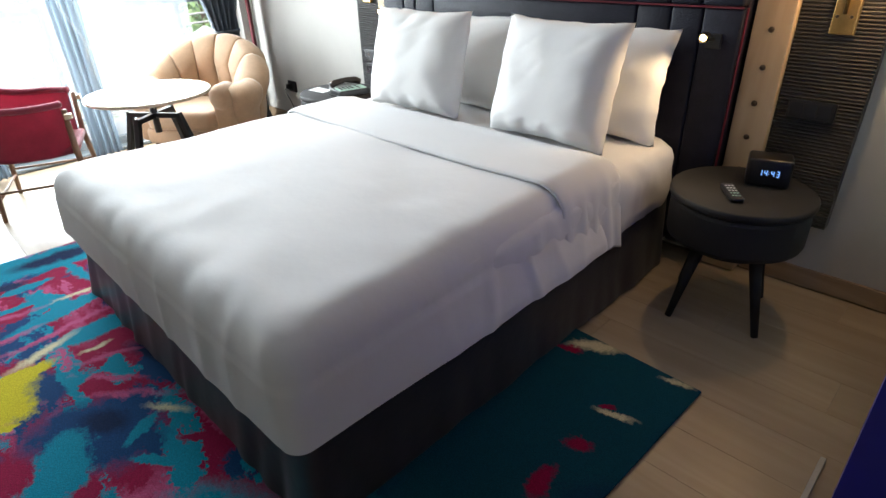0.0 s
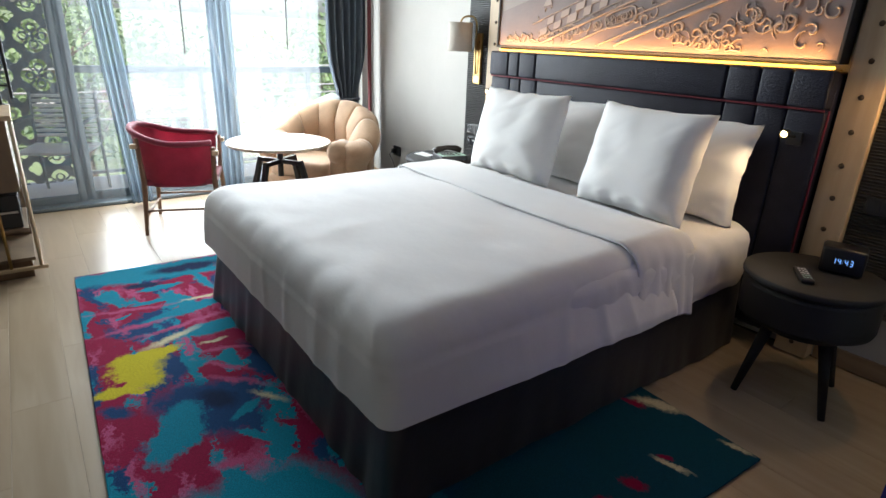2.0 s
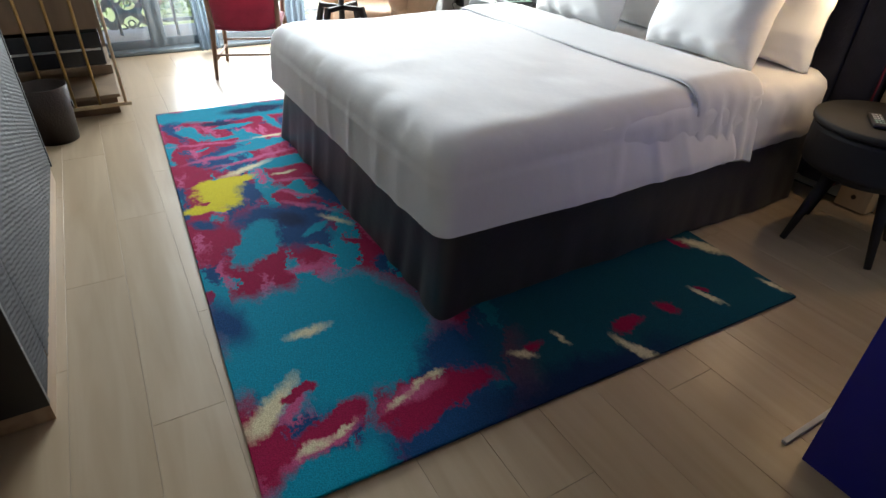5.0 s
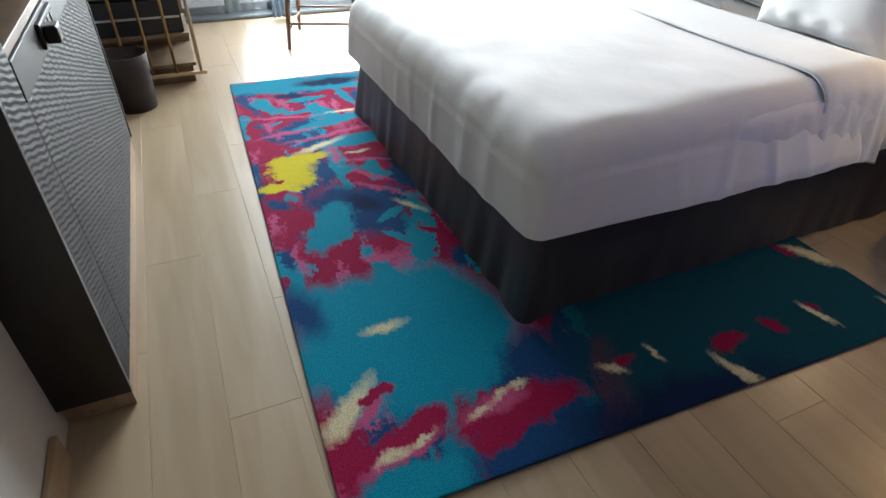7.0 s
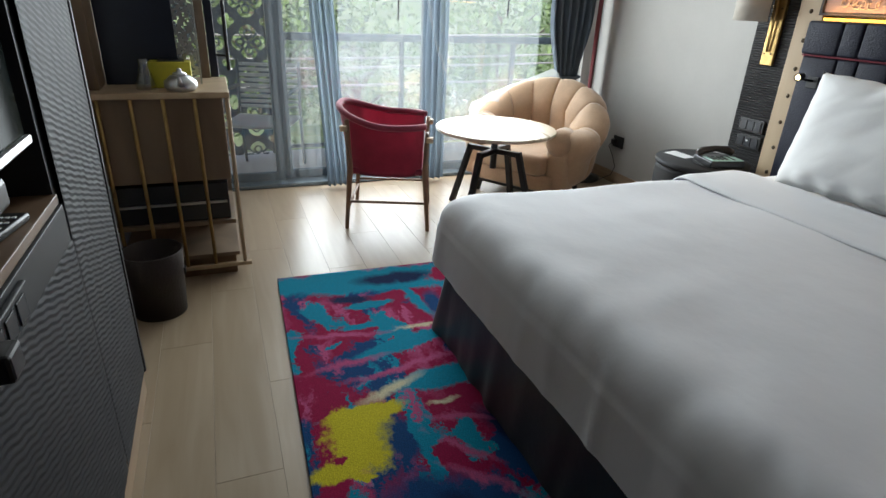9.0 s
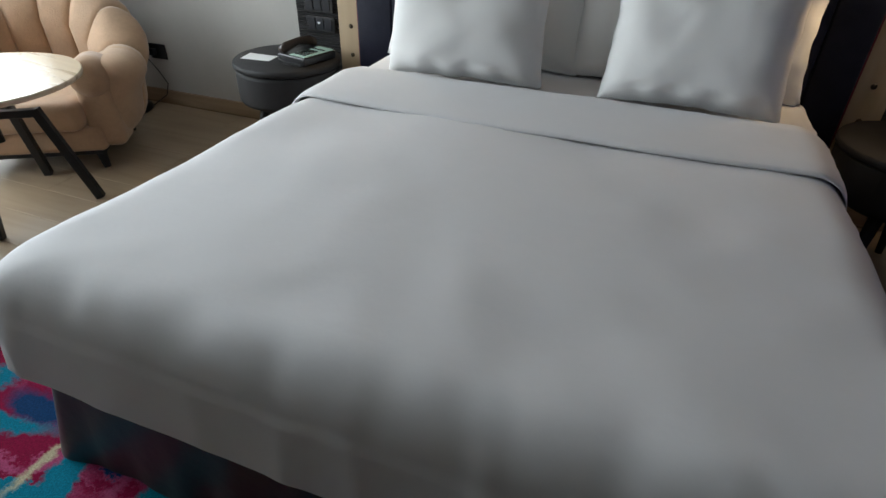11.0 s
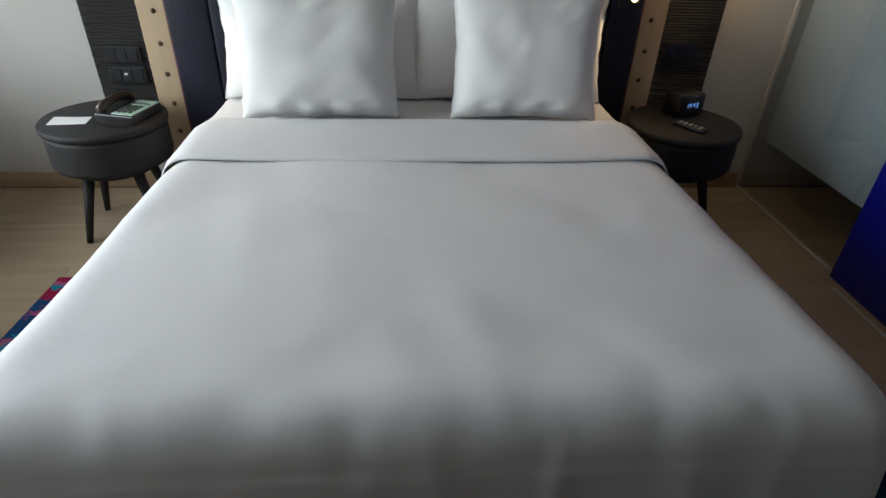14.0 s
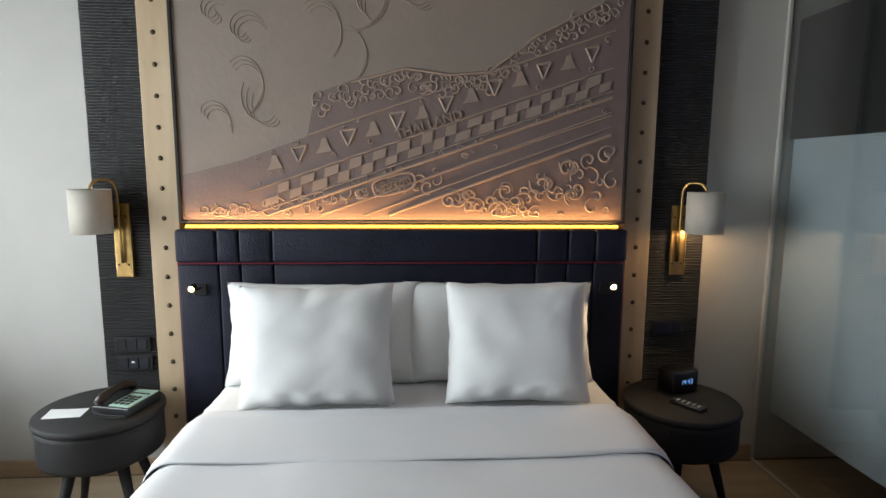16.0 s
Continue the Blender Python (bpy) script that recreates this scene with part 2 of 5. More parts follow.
def lathe(profile, n=32, bm=None, m=Matrix()):
    """Turns (radius, z) pairs round the z axis."""
    bm = bm or bmesh.new()
    rings = []
    for r, z in profile:
        if r < 1e-5:
            rings.append([bm.verts.new(m @ Vector((0, 0, z)))])
        else:
            rings.append([bm.verts.new(m @ Vector((r * math.cos(a), r * math.sin(a), z))) for a in (2 * math.pi * i / n for i in range(n))])
    for a, b in zip(rings, rings[1:]):
        for i in range(n):
            j = (i + 1) % n
            if len(a) == 1 and len(b) > 1:
                bm.faces.new((a[0], b[i], b[j]))
            elif len(b) == 1 and len(a) > 1:
                bm.faces.new((a[i], a[j], b[0]))
            elif len(a) > 1:
                bm.faces.new((a[i], a[j], b[j], b[i]))
    return bm


def rod(points, radii, n=10, bm=None, closed=True):
    """A round bar through the points; radii: one number or one for each point."""
    bm = bm or bmesh.new()
    pts = [Vector(p) for p in points]
    radii = [radii] * len(pts) if isinstance(radii, (int, float)) else radii
    rings = []
    side = None
    for i, p in enumerate(pts):
        d = (pts[min(i + 1, len(pts) - 1)] - pts[max(i - 1, 0)]).normalized()
        if side is None:
            side = d.orthogonal().normalized()
        side = (side - d * side.dot(d)).normalized()
        up = d.cross(side)
        rings.append([bm.verts.new(p + (side * math.cos(a) + up * math.sin(a)) * radii[i]) for a in (2 * math.pi * k / n for k in range(n))])
    for a, b in zip(rings, rings[1:]):
        for k in range(n):
            bm.faces.new((a[k], a[(k + 1) % n], b[(k + 1) % n], b[k]))
    if closed:
        bm.faces.new(rings[0][::-1])
        bm.faces.new(rings[-1])
    return bm


def sheet(fn, nu, nv, bm=None, wrap=False):
    """A grid surface from fn(u, v), u and v from 0 to 1."""
    bm = bm or bmesh.new()
    g = [[bm.verts.new(fn(i / nu, j / nv)) for j in range(nv + 1)] for i in range(nu if wrap else nu + 1)]
    for i in range(nu):
        for j in range(nv):
            a, b = g[i], g[(i + 1) % len(g)]
            bm.faces.new((a[j], b[j], b[j + 1], a[j + 1]))
    return bm


def nz(x, y, z=0.0):
    return noise.noise(Vector((x, y, z)))


def structure(name, bm, material, label, smooth=False, category="wall"):
    return tagged(obj(name, bm, material, smooth), label, category, "", "structure")


# ---------------------------------------------------------------- structure
WY, WX, EX, SY = 0.18, -3.02, 3.6, -3.265   # inner faces: head wall, window wall, hall end, console wall
TOP = 2.65
structure("wall_north", box(WX - 0.2, EX + 0.2, WY, WY + 0.2, 0, TOP), WALL, "warm white textured wallpaper wall behind the bed")
structure("wall_south", box(WX - 0.2, EX + 0.2, SY - 0.2, SY, 0, TOP), WALL, "warm white wall behind the television console")
structure("wall_east", box(EX, EX + 0.2, SY, WY, 0, TOP), HALL_DIM, "unseen brown end wall of the hall, darkened to cut bounced light")
structure("wall_west", box(WX - 0.2, WX, 0.06, WY, 0, TOP), WALL, "narrow white wall return beside the window")
structure("lintel", box(WX - 0.2, WX, SY, 0.06, 2.45, TOP), WALL, "white lintel over the balcony doors")
structure("ceiling", box(WX - 0.2, EX + 0.2, SY - 0.2, WY + 0.2, TOP, TOP + 0.15), CEILING_DIM, "plain unseen ceiling, greyed to cut bounced light", category="ceiling")
structure("baseboard_north_a", box(WX, -1.2, WY - 0.018, WY - 0.001, 0.001, 0.085, 0.003), SKIRTING, "low brown wooden skirting under pale wall", category="baseboard")
structure("baseboard_north_b", box(1.2, 1.87, WY - 0.018, WY - 0.001, 0.001, 0.085, 0.003), SKIRTING, "low brown wooden skirting beside the glass partition", category="baseboard")
structure("baseboard_south", box(0.92, EX, SY + 0.001, SY + 0.018, 0.001, 0.1, 0.003), SKIRTING, "brown wooden skirting along the hall wall", category="baseboard")

# bathroom block with a glazed side and a blue end
BX0, BY0, GY = 1.85, -1.43, -0.72
structure("wall_blue_side", box(BX0, BX0 + 0.08, BY0 + 0.08, GY, 0, TOP), BLUE, "deep blue lacquered bathroom partition")
structure("wall_blue_end", box(BX0, EX, BY0, BY0 + 0.08, 0, TOP), BLUE, "deep blue lacquered wall facing the hall")
part_glass = structure("glass_partition", box(1.885, 1.895, GY, WY - 0.02, 0.02, TOP), CLEAR, "clear glass side of the bathroom", category="glass partition")
structure("bathroom_blind", box(1.955, 1.965, GY + 0.02, WY - 0.01, 0.28, 1.72), BLIND, "frosted grey blue screen behind bathroom glass", category="blind")
structure("bathroom_header", box(1.94, 1.98, GY, WY - 0.001, 1.72, 2.3), RIB, "dark brown panel above the bathroom screen", category="panel")
structure("bathroom_wall", box(2.5, 2.56, BY0 + 0.08, WY, 0, TOP), CAB_WOOD, "dim brown wall inside the bathroom")
structure("trim_glass", box(1.868, 1.886, WY - 0.02, WY - 0.001, 0, TOP, 0.003), TRIM, "slim white upright trim at the glass", category="trim")
structure("trim_floor", box(1.868, 1.884, GY, WY - 0.02, 0.002, 0.012, 0.002), TRIM, "slim white floor trim under the glass", category="trim")
structure("trim_floor_b", box(1.79, 1.805, BY0, GY - 0.1, 0.002, 0.012, 0.002), TRIM, "slim white floor trim under blue wall", category="trim")

# ribbed panels, rivet strips and relief artwork on the head wall
def rib_panel(name, x0, x1):
    bm = bmesh.new()
    z0, z1, step = 0.3, TOP - 0.001, 0.0135
    prof, z = [], z0
    while z < z1 - step:
        prof += [(0.0, z), (0.006, z + step * 0.3), (0.007, z + step * 0.55), (0.0, z + step * 0.92)]
        z += step
    prof.append((0.0, z1))
    yf = 0.118
    cols = [[bm.verts.new((x, yf - d, z)) for d, z in prof] for x in (x0, x1)]
    back = [[bm.verts.new((x, WY - 0.002, z)) for z in (z0, z1)] for x in (x0, x1)]
    for i in range(len(prof) - 1):
        bm.faces.new((cols[0][i], cols[1][i], cols[1][i + 1], cols[0][i + 1]))
    for s in (0, 1):
        bm.faces.new([back[s][0], *cols[s], back[s][1]])
    bm.faces.new((back[0][0], back[1][0], cols[1][0], cols[0][0]))
    return tagged(obj(name, bm, RIB), "dark charcoal wall panel with fine horizontal ribs", "wall panel", "ribbed panels", "structure")


rib_panel("ribbed_panel_a", -1.462, -1.203)
rib_panel("ribbed_panel_b", 1.203, 1.487)


def rivet_strip(x0, x1):
    s = thing("rivet_strip", ((x0 + x1) / 2, 0.11, 0), "pale oak upright board studded with dark rivets", "wall strip", "rivet strips")
    w = (x1 - x0) / 2
    part("board", box(-w, w, -0.03, 0.045, 0.01, TOP - 0.002, 0.004), OAK, s)
    for k in range(19):
        z = 0.071 + k * 0.139
        bm = lathe([(0.0, -0.007), (0.006, -0.006), (0.0105, -0.0025), (0.0115, 0.0)], 12, m=Matrix.Translation((0, -0.0305, z)) @ Matrix.Rotation(radians(-90), 4, "X"))
        part("rivet", bm, GUN, s, smooth=True)
    return s


rivet_strip(-1.2, -1.06)
rivet_strip(1.06, 1.2)


def relief_art():
    a = thing("relief_artwork", (0, 0.06, 0.042), "taupe relief panel of ornate Thai boat motifs, dark framed", "artwork")
    x0, x1, z0, z1, yf = -1.025, 1.03, 1.275, 2.62, -0.03
    part("panel", box(x0, x1, yf, 0.05, z0, z1, 0.002), ART, a)
    for nme, b in (("frame_side", (x0 - 0.014, x0, yf - 0.012, 0.05, z0 - 0.012, z1)), ("frame_side", (x1, x1 + 0.014, yf - 0.012, 0.05, z0 - 0.012, z1)), ("frame_rail", (x0, x1, yf - 0.012, 0.05, z0 - 0.012, z0))):
        part(nme, box(*b, 0.002), DARK_WOOD, a)
    rnd = random.Random(5)
    inside = lambda x, z: x0 + 0.03 < x < x1 - 0.03 and z0 + 0.02 < z < z1 - 0.02

    def swirl(bm, cx, cz, r, turns, start, flip, thick):
        pts = []
        for i in range(15):
            f = i / 14
            ang = start + flip * turns * 2 * math.pi * f
            rr = r * (1 - 0.85 * f)
            p = (cx + rr * math.cos(ang), yf - 0.001, cz + rr * math.sin(ang))
            if inside(p[0], p[2]):
                pts.append(p)
        if len(pts) > 4:
            rod(pts, [thick * (0.55 + 0.45 * math.sin(math.pi * (i + 0.5) / len(pts))) for i in range(len(pts))], 6, bm)

    def stroke(bm, pts, thick):
        pts = [(x, yf - 0.001, z) for x, z in pts if inside(x, z)]
        if len(pts) > 2:
            rod(pts, thick, 6, bm)

    # the boat's body, one low plate under a climbing outline
    outline = [(-1.02, 1.48), (-0.75, 1.55), (-0.45, 1.66), (-0.41, 1.85), (-0.25, 1.91), (0.0, 1.975), (0.2, 1.95), (0.38, 1.965), (0.6, 2.13), (0.9, 2.28), (1.025, 2.36)]
    bm = bmesh.new()
    ring = [(-1.022, z0 + 0.003), *outline, (1.027, z0 + 0.003)]
    f = [bm.verts.new((x, yf - 0.003, z)) for x, z in ring]
    g = [bm.verts.new((x, yf + 0.002, z)) for x, z in ring]
    bm.faces.new(f)
    for k in range(len(f)):
        q = (k + 1) % len(f)
        bm.faces.new((f[k], f[q], g[q], g[k]))
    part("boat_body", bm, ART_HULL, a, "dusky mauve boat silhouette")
    yf -= 0.003
    crest = lambda x: float(np.interp(x, [p[0] for p in outline], [p[1] for p in outline]))
    hull = lambda x, k: 1.52 + k + 0.345 * x
    xs = [-1.0 + 2.0 * i / 50 for i in range(51)]

    def line(fz, th, lo=-1.0):
        bm = bmesh.new()
        stroke(bm, [(x, fz(x)) for x in xs if x > lo and fz(x) < crest(x) - 0.01], th)
        if bm.verts:
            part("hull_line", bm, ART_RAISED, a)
        else:
            bm.free()
    for k, th in ((0.0, 0.007), (0.03, 0.004), (-0.08, 0.004), (0.135, 0.004), (0.3, 0.004)):
        line(lambda x, k=k: hull(x, k), th, -0.75)
    line(lambda x: 1.33 + 0.365 * x, 0.007, -0.15)
    line(lambda x: 1.37 + 0.36 * x, 0.004, -0.25)
    line(lambda x: 1.44 + 0.36 * x, 0.004, -0.45)
    bm = bmesh.new()
    stroke(bm, [(p[0], p[1] - 0.008) for p in outline[4:]], 0.006)
    part("crest_line", bm, ART_RAISED, a)

    def plate(shape, depth=0.005):
        bm = bmesh.new()
        f = [bm.verts.new((px, yf - depth, pz)) for px, pz in shape]
        g = [bm.verts.new((px, yf + 0.001, pz)) for px, pz in shape]
        bm.faces.new(f)
        for k in range(len(f)):
            q = (k + 1) % len(f)
            bm.faces.new((f[k], f[q], g[q], g[k]))
        return bm
    for i in range(15):
        x = -0.6 + i * 0.112
        z = hull(x, 0.225)
        t = 0.03 + 0.004 * rnd.random()
        if not inside(x + t, z + t):
            continue
        if i % 2:
            tri = [(x - t, z + t), (x + t, z + t * 1.3), (x, z - t)]
            bm = bmesh.new()
            for p, q in zip(tri, tri[1:] + tri[:1]):
                rod([(p[0], yf, p[1]), (q[0], yf, q[1])], 0.006, 5, bm)
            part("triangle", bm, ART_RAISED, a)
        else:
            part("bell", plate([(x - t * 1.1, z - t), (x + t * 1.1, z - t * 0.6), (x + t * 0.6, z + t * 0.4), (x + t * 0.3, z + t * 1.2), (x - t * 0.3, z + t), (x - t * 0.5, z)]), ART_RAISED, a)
    for row, off in ((0.06, 0.0), (0.105, 0.055)):
        for i in range(16):
            x = -0.62 + i * 0.11 + off
            z = hull(x, row)
            if inside(x + 0.05, z + 0.05):
                w, h = rnd.uniform(0.025, 0.036), rnd.uniform(0.018, 0.025)
                part("block", plate([(x - w, z - h - w * 0.34), (x + w, z - h + w * 0.34), (x + w * 1.1, z + h + w * 0.34), (x - w * 0.8, z + h - w * 0.3)]), ART_RAISED, a)

    def scroll(x, z, r, turns, th):
        bm = bmesh.new()
        swirl(bm, x, z, r, turns, rnd.uniform(0, 6.28), rnd.choice((-1, 1)), th)
        if bm.verts:
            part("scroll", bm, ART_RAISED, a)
        else:
            bm.free()
    for i in range(95):            # fringe below the crest
        x = -0.42 + 1.42 * (i + rnd.random()) / 95
        scroll(x, crest(x) - rnd.uniform(0.015, 0.1), rnd.uniform(0.014, 0.034), rnd.uniform(0.7, 1.3), rnd.uniform(0.0035, 0.0055))
    for i in range(60):            # small ornament between the hull lines
        x = rnd.uniform(-0.7, 1.0)
        scroll(x, hull(x, rnd.choice((0.015, 0.015, -0.04, 0.17, 0.28))) + rnd.uniform(-0.012, 0.012), rnd.uniform(0.008, 0.018), 0.9, 0.0035)
    for i in range(55):            # large scrolls in the lower right
        x = rnd.uniform(0.2, 1.0)
        scroll(x, rnd.uniform(1.29, max(1.3, 1.31 + 0.33 * x)), rnd.uniform(0.02, 0.06), rnd.uniform(0.6, 1.3), rnd.uniform(0.004, 0.007))
    for i in range(50):            # waves along the lower left edge
        x = rnd.uniform(-0.95, 0.15)
        scroll(x, 1.29 + rnd.uniform(0, 0.06) + 0.2 * max(0, x + 0.6), rnd.uniform(0.015, 0.045), rnd.uniform(0.5, 1.1), rnd.uniform(0.004, 0.006))
    yf += 0.003
    for cx, cz, r, s0, t in ((-0.78, 1.95, 0.2, -1.2, 0.45), (-0.72, 2.12, 0.1, 0.4, 0.8), (-0.45, 2.2, 0.22, -1.0, 0.4), (-0.2, 2.35, 0.25, -2.0, 0.4), (-0.6, 1.78, 0.17, 2.4, 0.4), (-0.9, 1.75, 0.12, -0.5, 0.5), (-0.3, 2.15, 0.3, -1.6, 0.25), (-0.85, 2.2, 0.07, 1.0, 0.9), (-0.15, 2.2, 0.2, 1.2, 0.3), (0.1, 2.3, 0.2, 2.2, 0.4)):
        for k in (0, 1, 2):
            bm = bmesh.new()
            swirl(bm, cx + 0.012 * k, cz - 0.014 * k, r * (1 - 0.07 * k), t, s0, 1, 0.0028)
            if bm.verts:
                part("flourish", bm, ART, a)
            else:
                bm.free()
    yf -= 0.003
    # name plate along the hull and the lettering
    pts = []
    for i in range(25):
        ang = 2 * math.pi * i / 24
        ex, ez = 0.1 * math.copysign(abs(math.cos(ang)) ** 0.5, math.cos(ang)), 0.04 * math.copysign(abs(math.sin(ang)) ** 0.6, math.sin(ang))
        c, s = math.cos(radians(15)), math.sin(radians(15))
        pts.append((-0.055 + ex * c - ez * s, yf - 0.001, 1.445 + ex * s + ez * c))
    part("name_plate", rod(pts, 0.006, 6), ART_RAISED, a)
    for text, x, z, size in (("THAI LAND", 0.11, 1.70, 0.062), ("\u0e1b\u0e48\u0e32\u0e15\u0e2d\u0e07", -0.05, 1.428, 0.06)):
        cu = bpy.data.curves.new("lettering", "FONT")
        cu.body, cu.size, cu.extrude, cu.align_x = text, size, 0.004, "CENTER"
        tmp = bpy.data.objects.new("lettering", cu)
        me = bpy.data.meshes.new_from_object(tmp)
        bpy.data.objects.remove(tmp)
        me.transform(Matrix.Translation((x, yf - 0.003, z)) @ Matrix.Rotation(radians(-18), 4, "Y") @ Matrix.Rotation(radians(90), 4, "X"))
        me.materials.clear()
        me.materials.append(ART_RAISED)
        ob = new("lettering", me)
        ob.parent = a
    return a


relief_art()

# amber strip in the gap under the artwork
led = thing("led_strip", (0, 0.045, 1.291), "glowing amber light strip above the headboard", "light strip")
part("diffuser", box(-1.02, 1.02, -0.012, 0.012, -0.008, 0.004, 0.003), LED, led)
part("channel", box(-1.03, 1.03, -0.02, 0.06, -0.013, -0.0085), BRASS, led)


strip_light = area("strip_light", (0, -0.004, 1.304), (0, 0.022, 1.65), 2.0, 0.02, 5.2, (1.0, 0.5, 0.16))


# ---------------------------------------------------------------- headboard
def headboard():
    h = thing("headboard", (0, 0.0, 0.042), "dark navy leather headboard, channel stitched, red piping", "headboard")
    part("backing", box(-1.045, 1.045, 0.05, 0.155, 0.05, 1.232, 0.01), LEATHER, h)
    cuts = [-1.05, -0.865, -0.765, -0.615, 0.615, 0.765, 0.895, 1.05]
    for i, (a, b) in enumerate(zip(cuts, cuts[1:])):
        part("top_cushion", box(a + 0.001, b - 0.001, -0.025, 0.055, 1.085, 1.238, 0.014, seg=3), LEATHER, h, smooth=True)
    for a, b in zip(cuts, cuts[1:]):
        part("lower_cushion", box(a + 0.001, b - 0.001, 0.0, 0.06, 0.06, 1.077, 0.012, seg=3), LEATHER, h, smooth=True)
    part("piping", rod([(-1.045, -0.008, 1.081), (1.045, -0.008, 1.081)], 0.0045, 8), PIPING, h, "thin dark red cord")
    for x in (-1.053, 1.053):
        part("piping", rod([(x, 0.02, 0.07), (x, 0.02, 1.08)], 0.0045, 8), PIPING, h, "thin dark red cord")
    return h


headboard()


def reading_light(x):
    r = thing("reading_light", (x, 0.0, 1.027), "small black swivel reading light, glowing warm", "reading light", "reading lights")
    part("mount", box(-0.03, 0.03, -0.012, -0.001, -0.055, 0.0, 0.003), BLACK, r)
    part("stem", rod([(0, -0.01, -0.02), (0, -0.06, -0.015), (0, -0.1, -0.004)], 0.006, 8), BLACK_METAL, r)
    m = Matrix.Translation((0, -0.1, 0)) @ Matrix.Rotation(radians(100), 4, "X")
    part("head", lathe([(0.0, -0.02), (0.014, -0.018), (0.017, 0.0), (0.018, 0.022), (0.0155, 0.022), (0.013, 0.005), (0.0, 0.003)], 20, m=m), BLACK_METAL, r, smooth=True)
    part("bulb", lathe([(0.0, 0.026), (0.009, 0.022), (0.0125, 0.012), (0.011, 0.006), (0.0, 0.004)], 16, m=m), BULB, r, "glowing warm bulb", smooth=True)
    return r


for x in (-0.95, 0.957):
    reading_light(x)
    lamp = new("reading_lamp_light", bpy.data.lights.new("reading_lamp_light", "SPOT"))
    lamp.data.energy, lamp.data.color, lamp.data.spot_size, lamp.data.spot_blend, lamp.data.shadow_soft_size = 2.4, (1.0, 0.72, 0.42), radians(120), 0.7, 0.015
    lamp.matrix_world = look((x, -0.135, 1.017), (x * 0.75, -0.6, 0.4))


# ---------------------------------------------------------------- bed
BCX = 0.034


def ring_box(rings, n_side=60, corner=10):
    """Stacked rounded-rectangle outlines (half x, y0, y1, corner radius, z), given in order; returns the outline points by ring."""
    out = []
    for hx, y0, y1, r, z in rings:
        pts = []
        cs = [(hx - r, y1 - r, 0), (-hx + r, y1 - r, 90), (-hx + r, y0 + r, 180), (hx - r, y0 + r, 270)]
        for i, (cx, cy, a0) in enumerate(cs):
            for k in range(corner + 1):
                a = radians(a0 + 90 * k / corner)
                pts.append(Vector((cx + r * math.cos(a), cy + r * math.sin(a), z)))
            nx = cs[(i + 1) % 4]
            a1 = radians(nx[2])
            q = Vector((nx[0] + r * math.cos(a1), nx[1] + r * math.sin(a1), z))
            p = pts[-1].copy()
            for k in range(1, n_side):
                pts.append(p.lerp(q, k / n_side))
        out.append(pts)
    return out


def skin(rings, cap=True):
    bm = bmesh.new()
    vs = [[bm.verts.new(p) for p in ring] for ring in rings]
    for a, b in zip(vs, vs[1:]):
        for k in range(len(a)):
            j = (k + 1) % len(a)
            bm.faces.new((a[k], a[j], b[j], b[k]))
    if cap:
        bm.faces.new(vs[0])
    return bm


def duvet():
    top, x, y0, y1 = 0.632, 0.885, -2.015, -0.62
    rings = []
    E = 0.15
    for k in range(14):            # nearly flat middle
        f = (k + 1) / 14
        rings.append((0.05 + (x - E - 0.05) * f, y0 + E + (1 - f) * 0.4, y1 - 0.02 - (1 - f) * 0.5, 0.02 + 0.1 * f, top - 0.004 * f * f))
    for k in range(1, 17):         # soft shoulder
        g = math.sin(radians(90 * k / 16))
        rings.append((x - E * (1 - g), y0 + E * (1 - g), y1, 0.11 - 0.03 * g, top - 0.004 - 0.12 * (1 - (1 - g ** 3.6) ** 0.5)))
    for k in range(1, 15):         # falling sides
        f = k / 14
        rings.append((x + 0.004 + 0.012 * f, y0 - 0.004 - 0.004 * f, y1, 0.08 - 0.03 * f, top - 0.124 - 0.178 * f))
    pts = ring_box(rings, 120, 12)
    n = len(rings)
    for i, ring in enumerate(pts):
        side = max(0.0, (i - 25) / (n - 26))
        for p in ring:
            w = 0.010 * nz(p.x * 2.3, p.y * 2.3) + 0.004 * nz(p.x * 7, p.y * 7, 3)
            p.z += w * (1 - side)
            onfoot = abs(p.y - y0) < 0.1 and abs(p.x) < x - 0.05
            s = p.x if onfoot else p.y
            # creases drawn over the shoulder, and small dents on the top
            edge = min(1.0, max(0.0, (i - 14) / 8)) * (1 - 0.3 * side)
            ridge = max(0.0, 1 - 3.2 * abs(nz(s * 5.5 + 0.6 * (p.x if not onfoot else p.y), p.z * 1.5, 7)))
            p.z -= 0.010 * edge * max(0, nz(p.x * 9 + p.y * 3, p.y * 4, 7)) ** 1.5
            p.z -= 0.0022 * ridge * edge * (1 - side)
            if i > 22 and p.y < y1 - 0.1:
                f = min(1.0, (i - 22) / 14)
                fold = 0.004 * nz(s * 3, p.z * 2, 2) + 0.012 * max(0.0, 1 - 4 * abs(nz(s * 4.6, p.z * 1.2 + 0.4 * s, 9))) * max(0.0, nz(s * 1.4, 3.0) + 0.35)
                d = Vector((math.copysign(1, p.x), 0, 0)) if not onfoot else Vector((0, -1, 0))
                p += d * fold * f
                p.z += side * 0.007 * nz(s * 2.6, 5.0)
                near = max(0.0, 1 - (abs(abs(p.x) - x) + abs(p.y - y0)) / 0.35)
                p.z += side * 0.008 * near
    for ring in pts:               # the foot spreads, the head end is drawn in
        for p in ring:
            p.x *= 1.022 - 0.065 * (p.y - y0) / (y1 - y0) * min(1.0, max(0.0, (p.z - 0.36) / 0.15))
    return skin(pts)


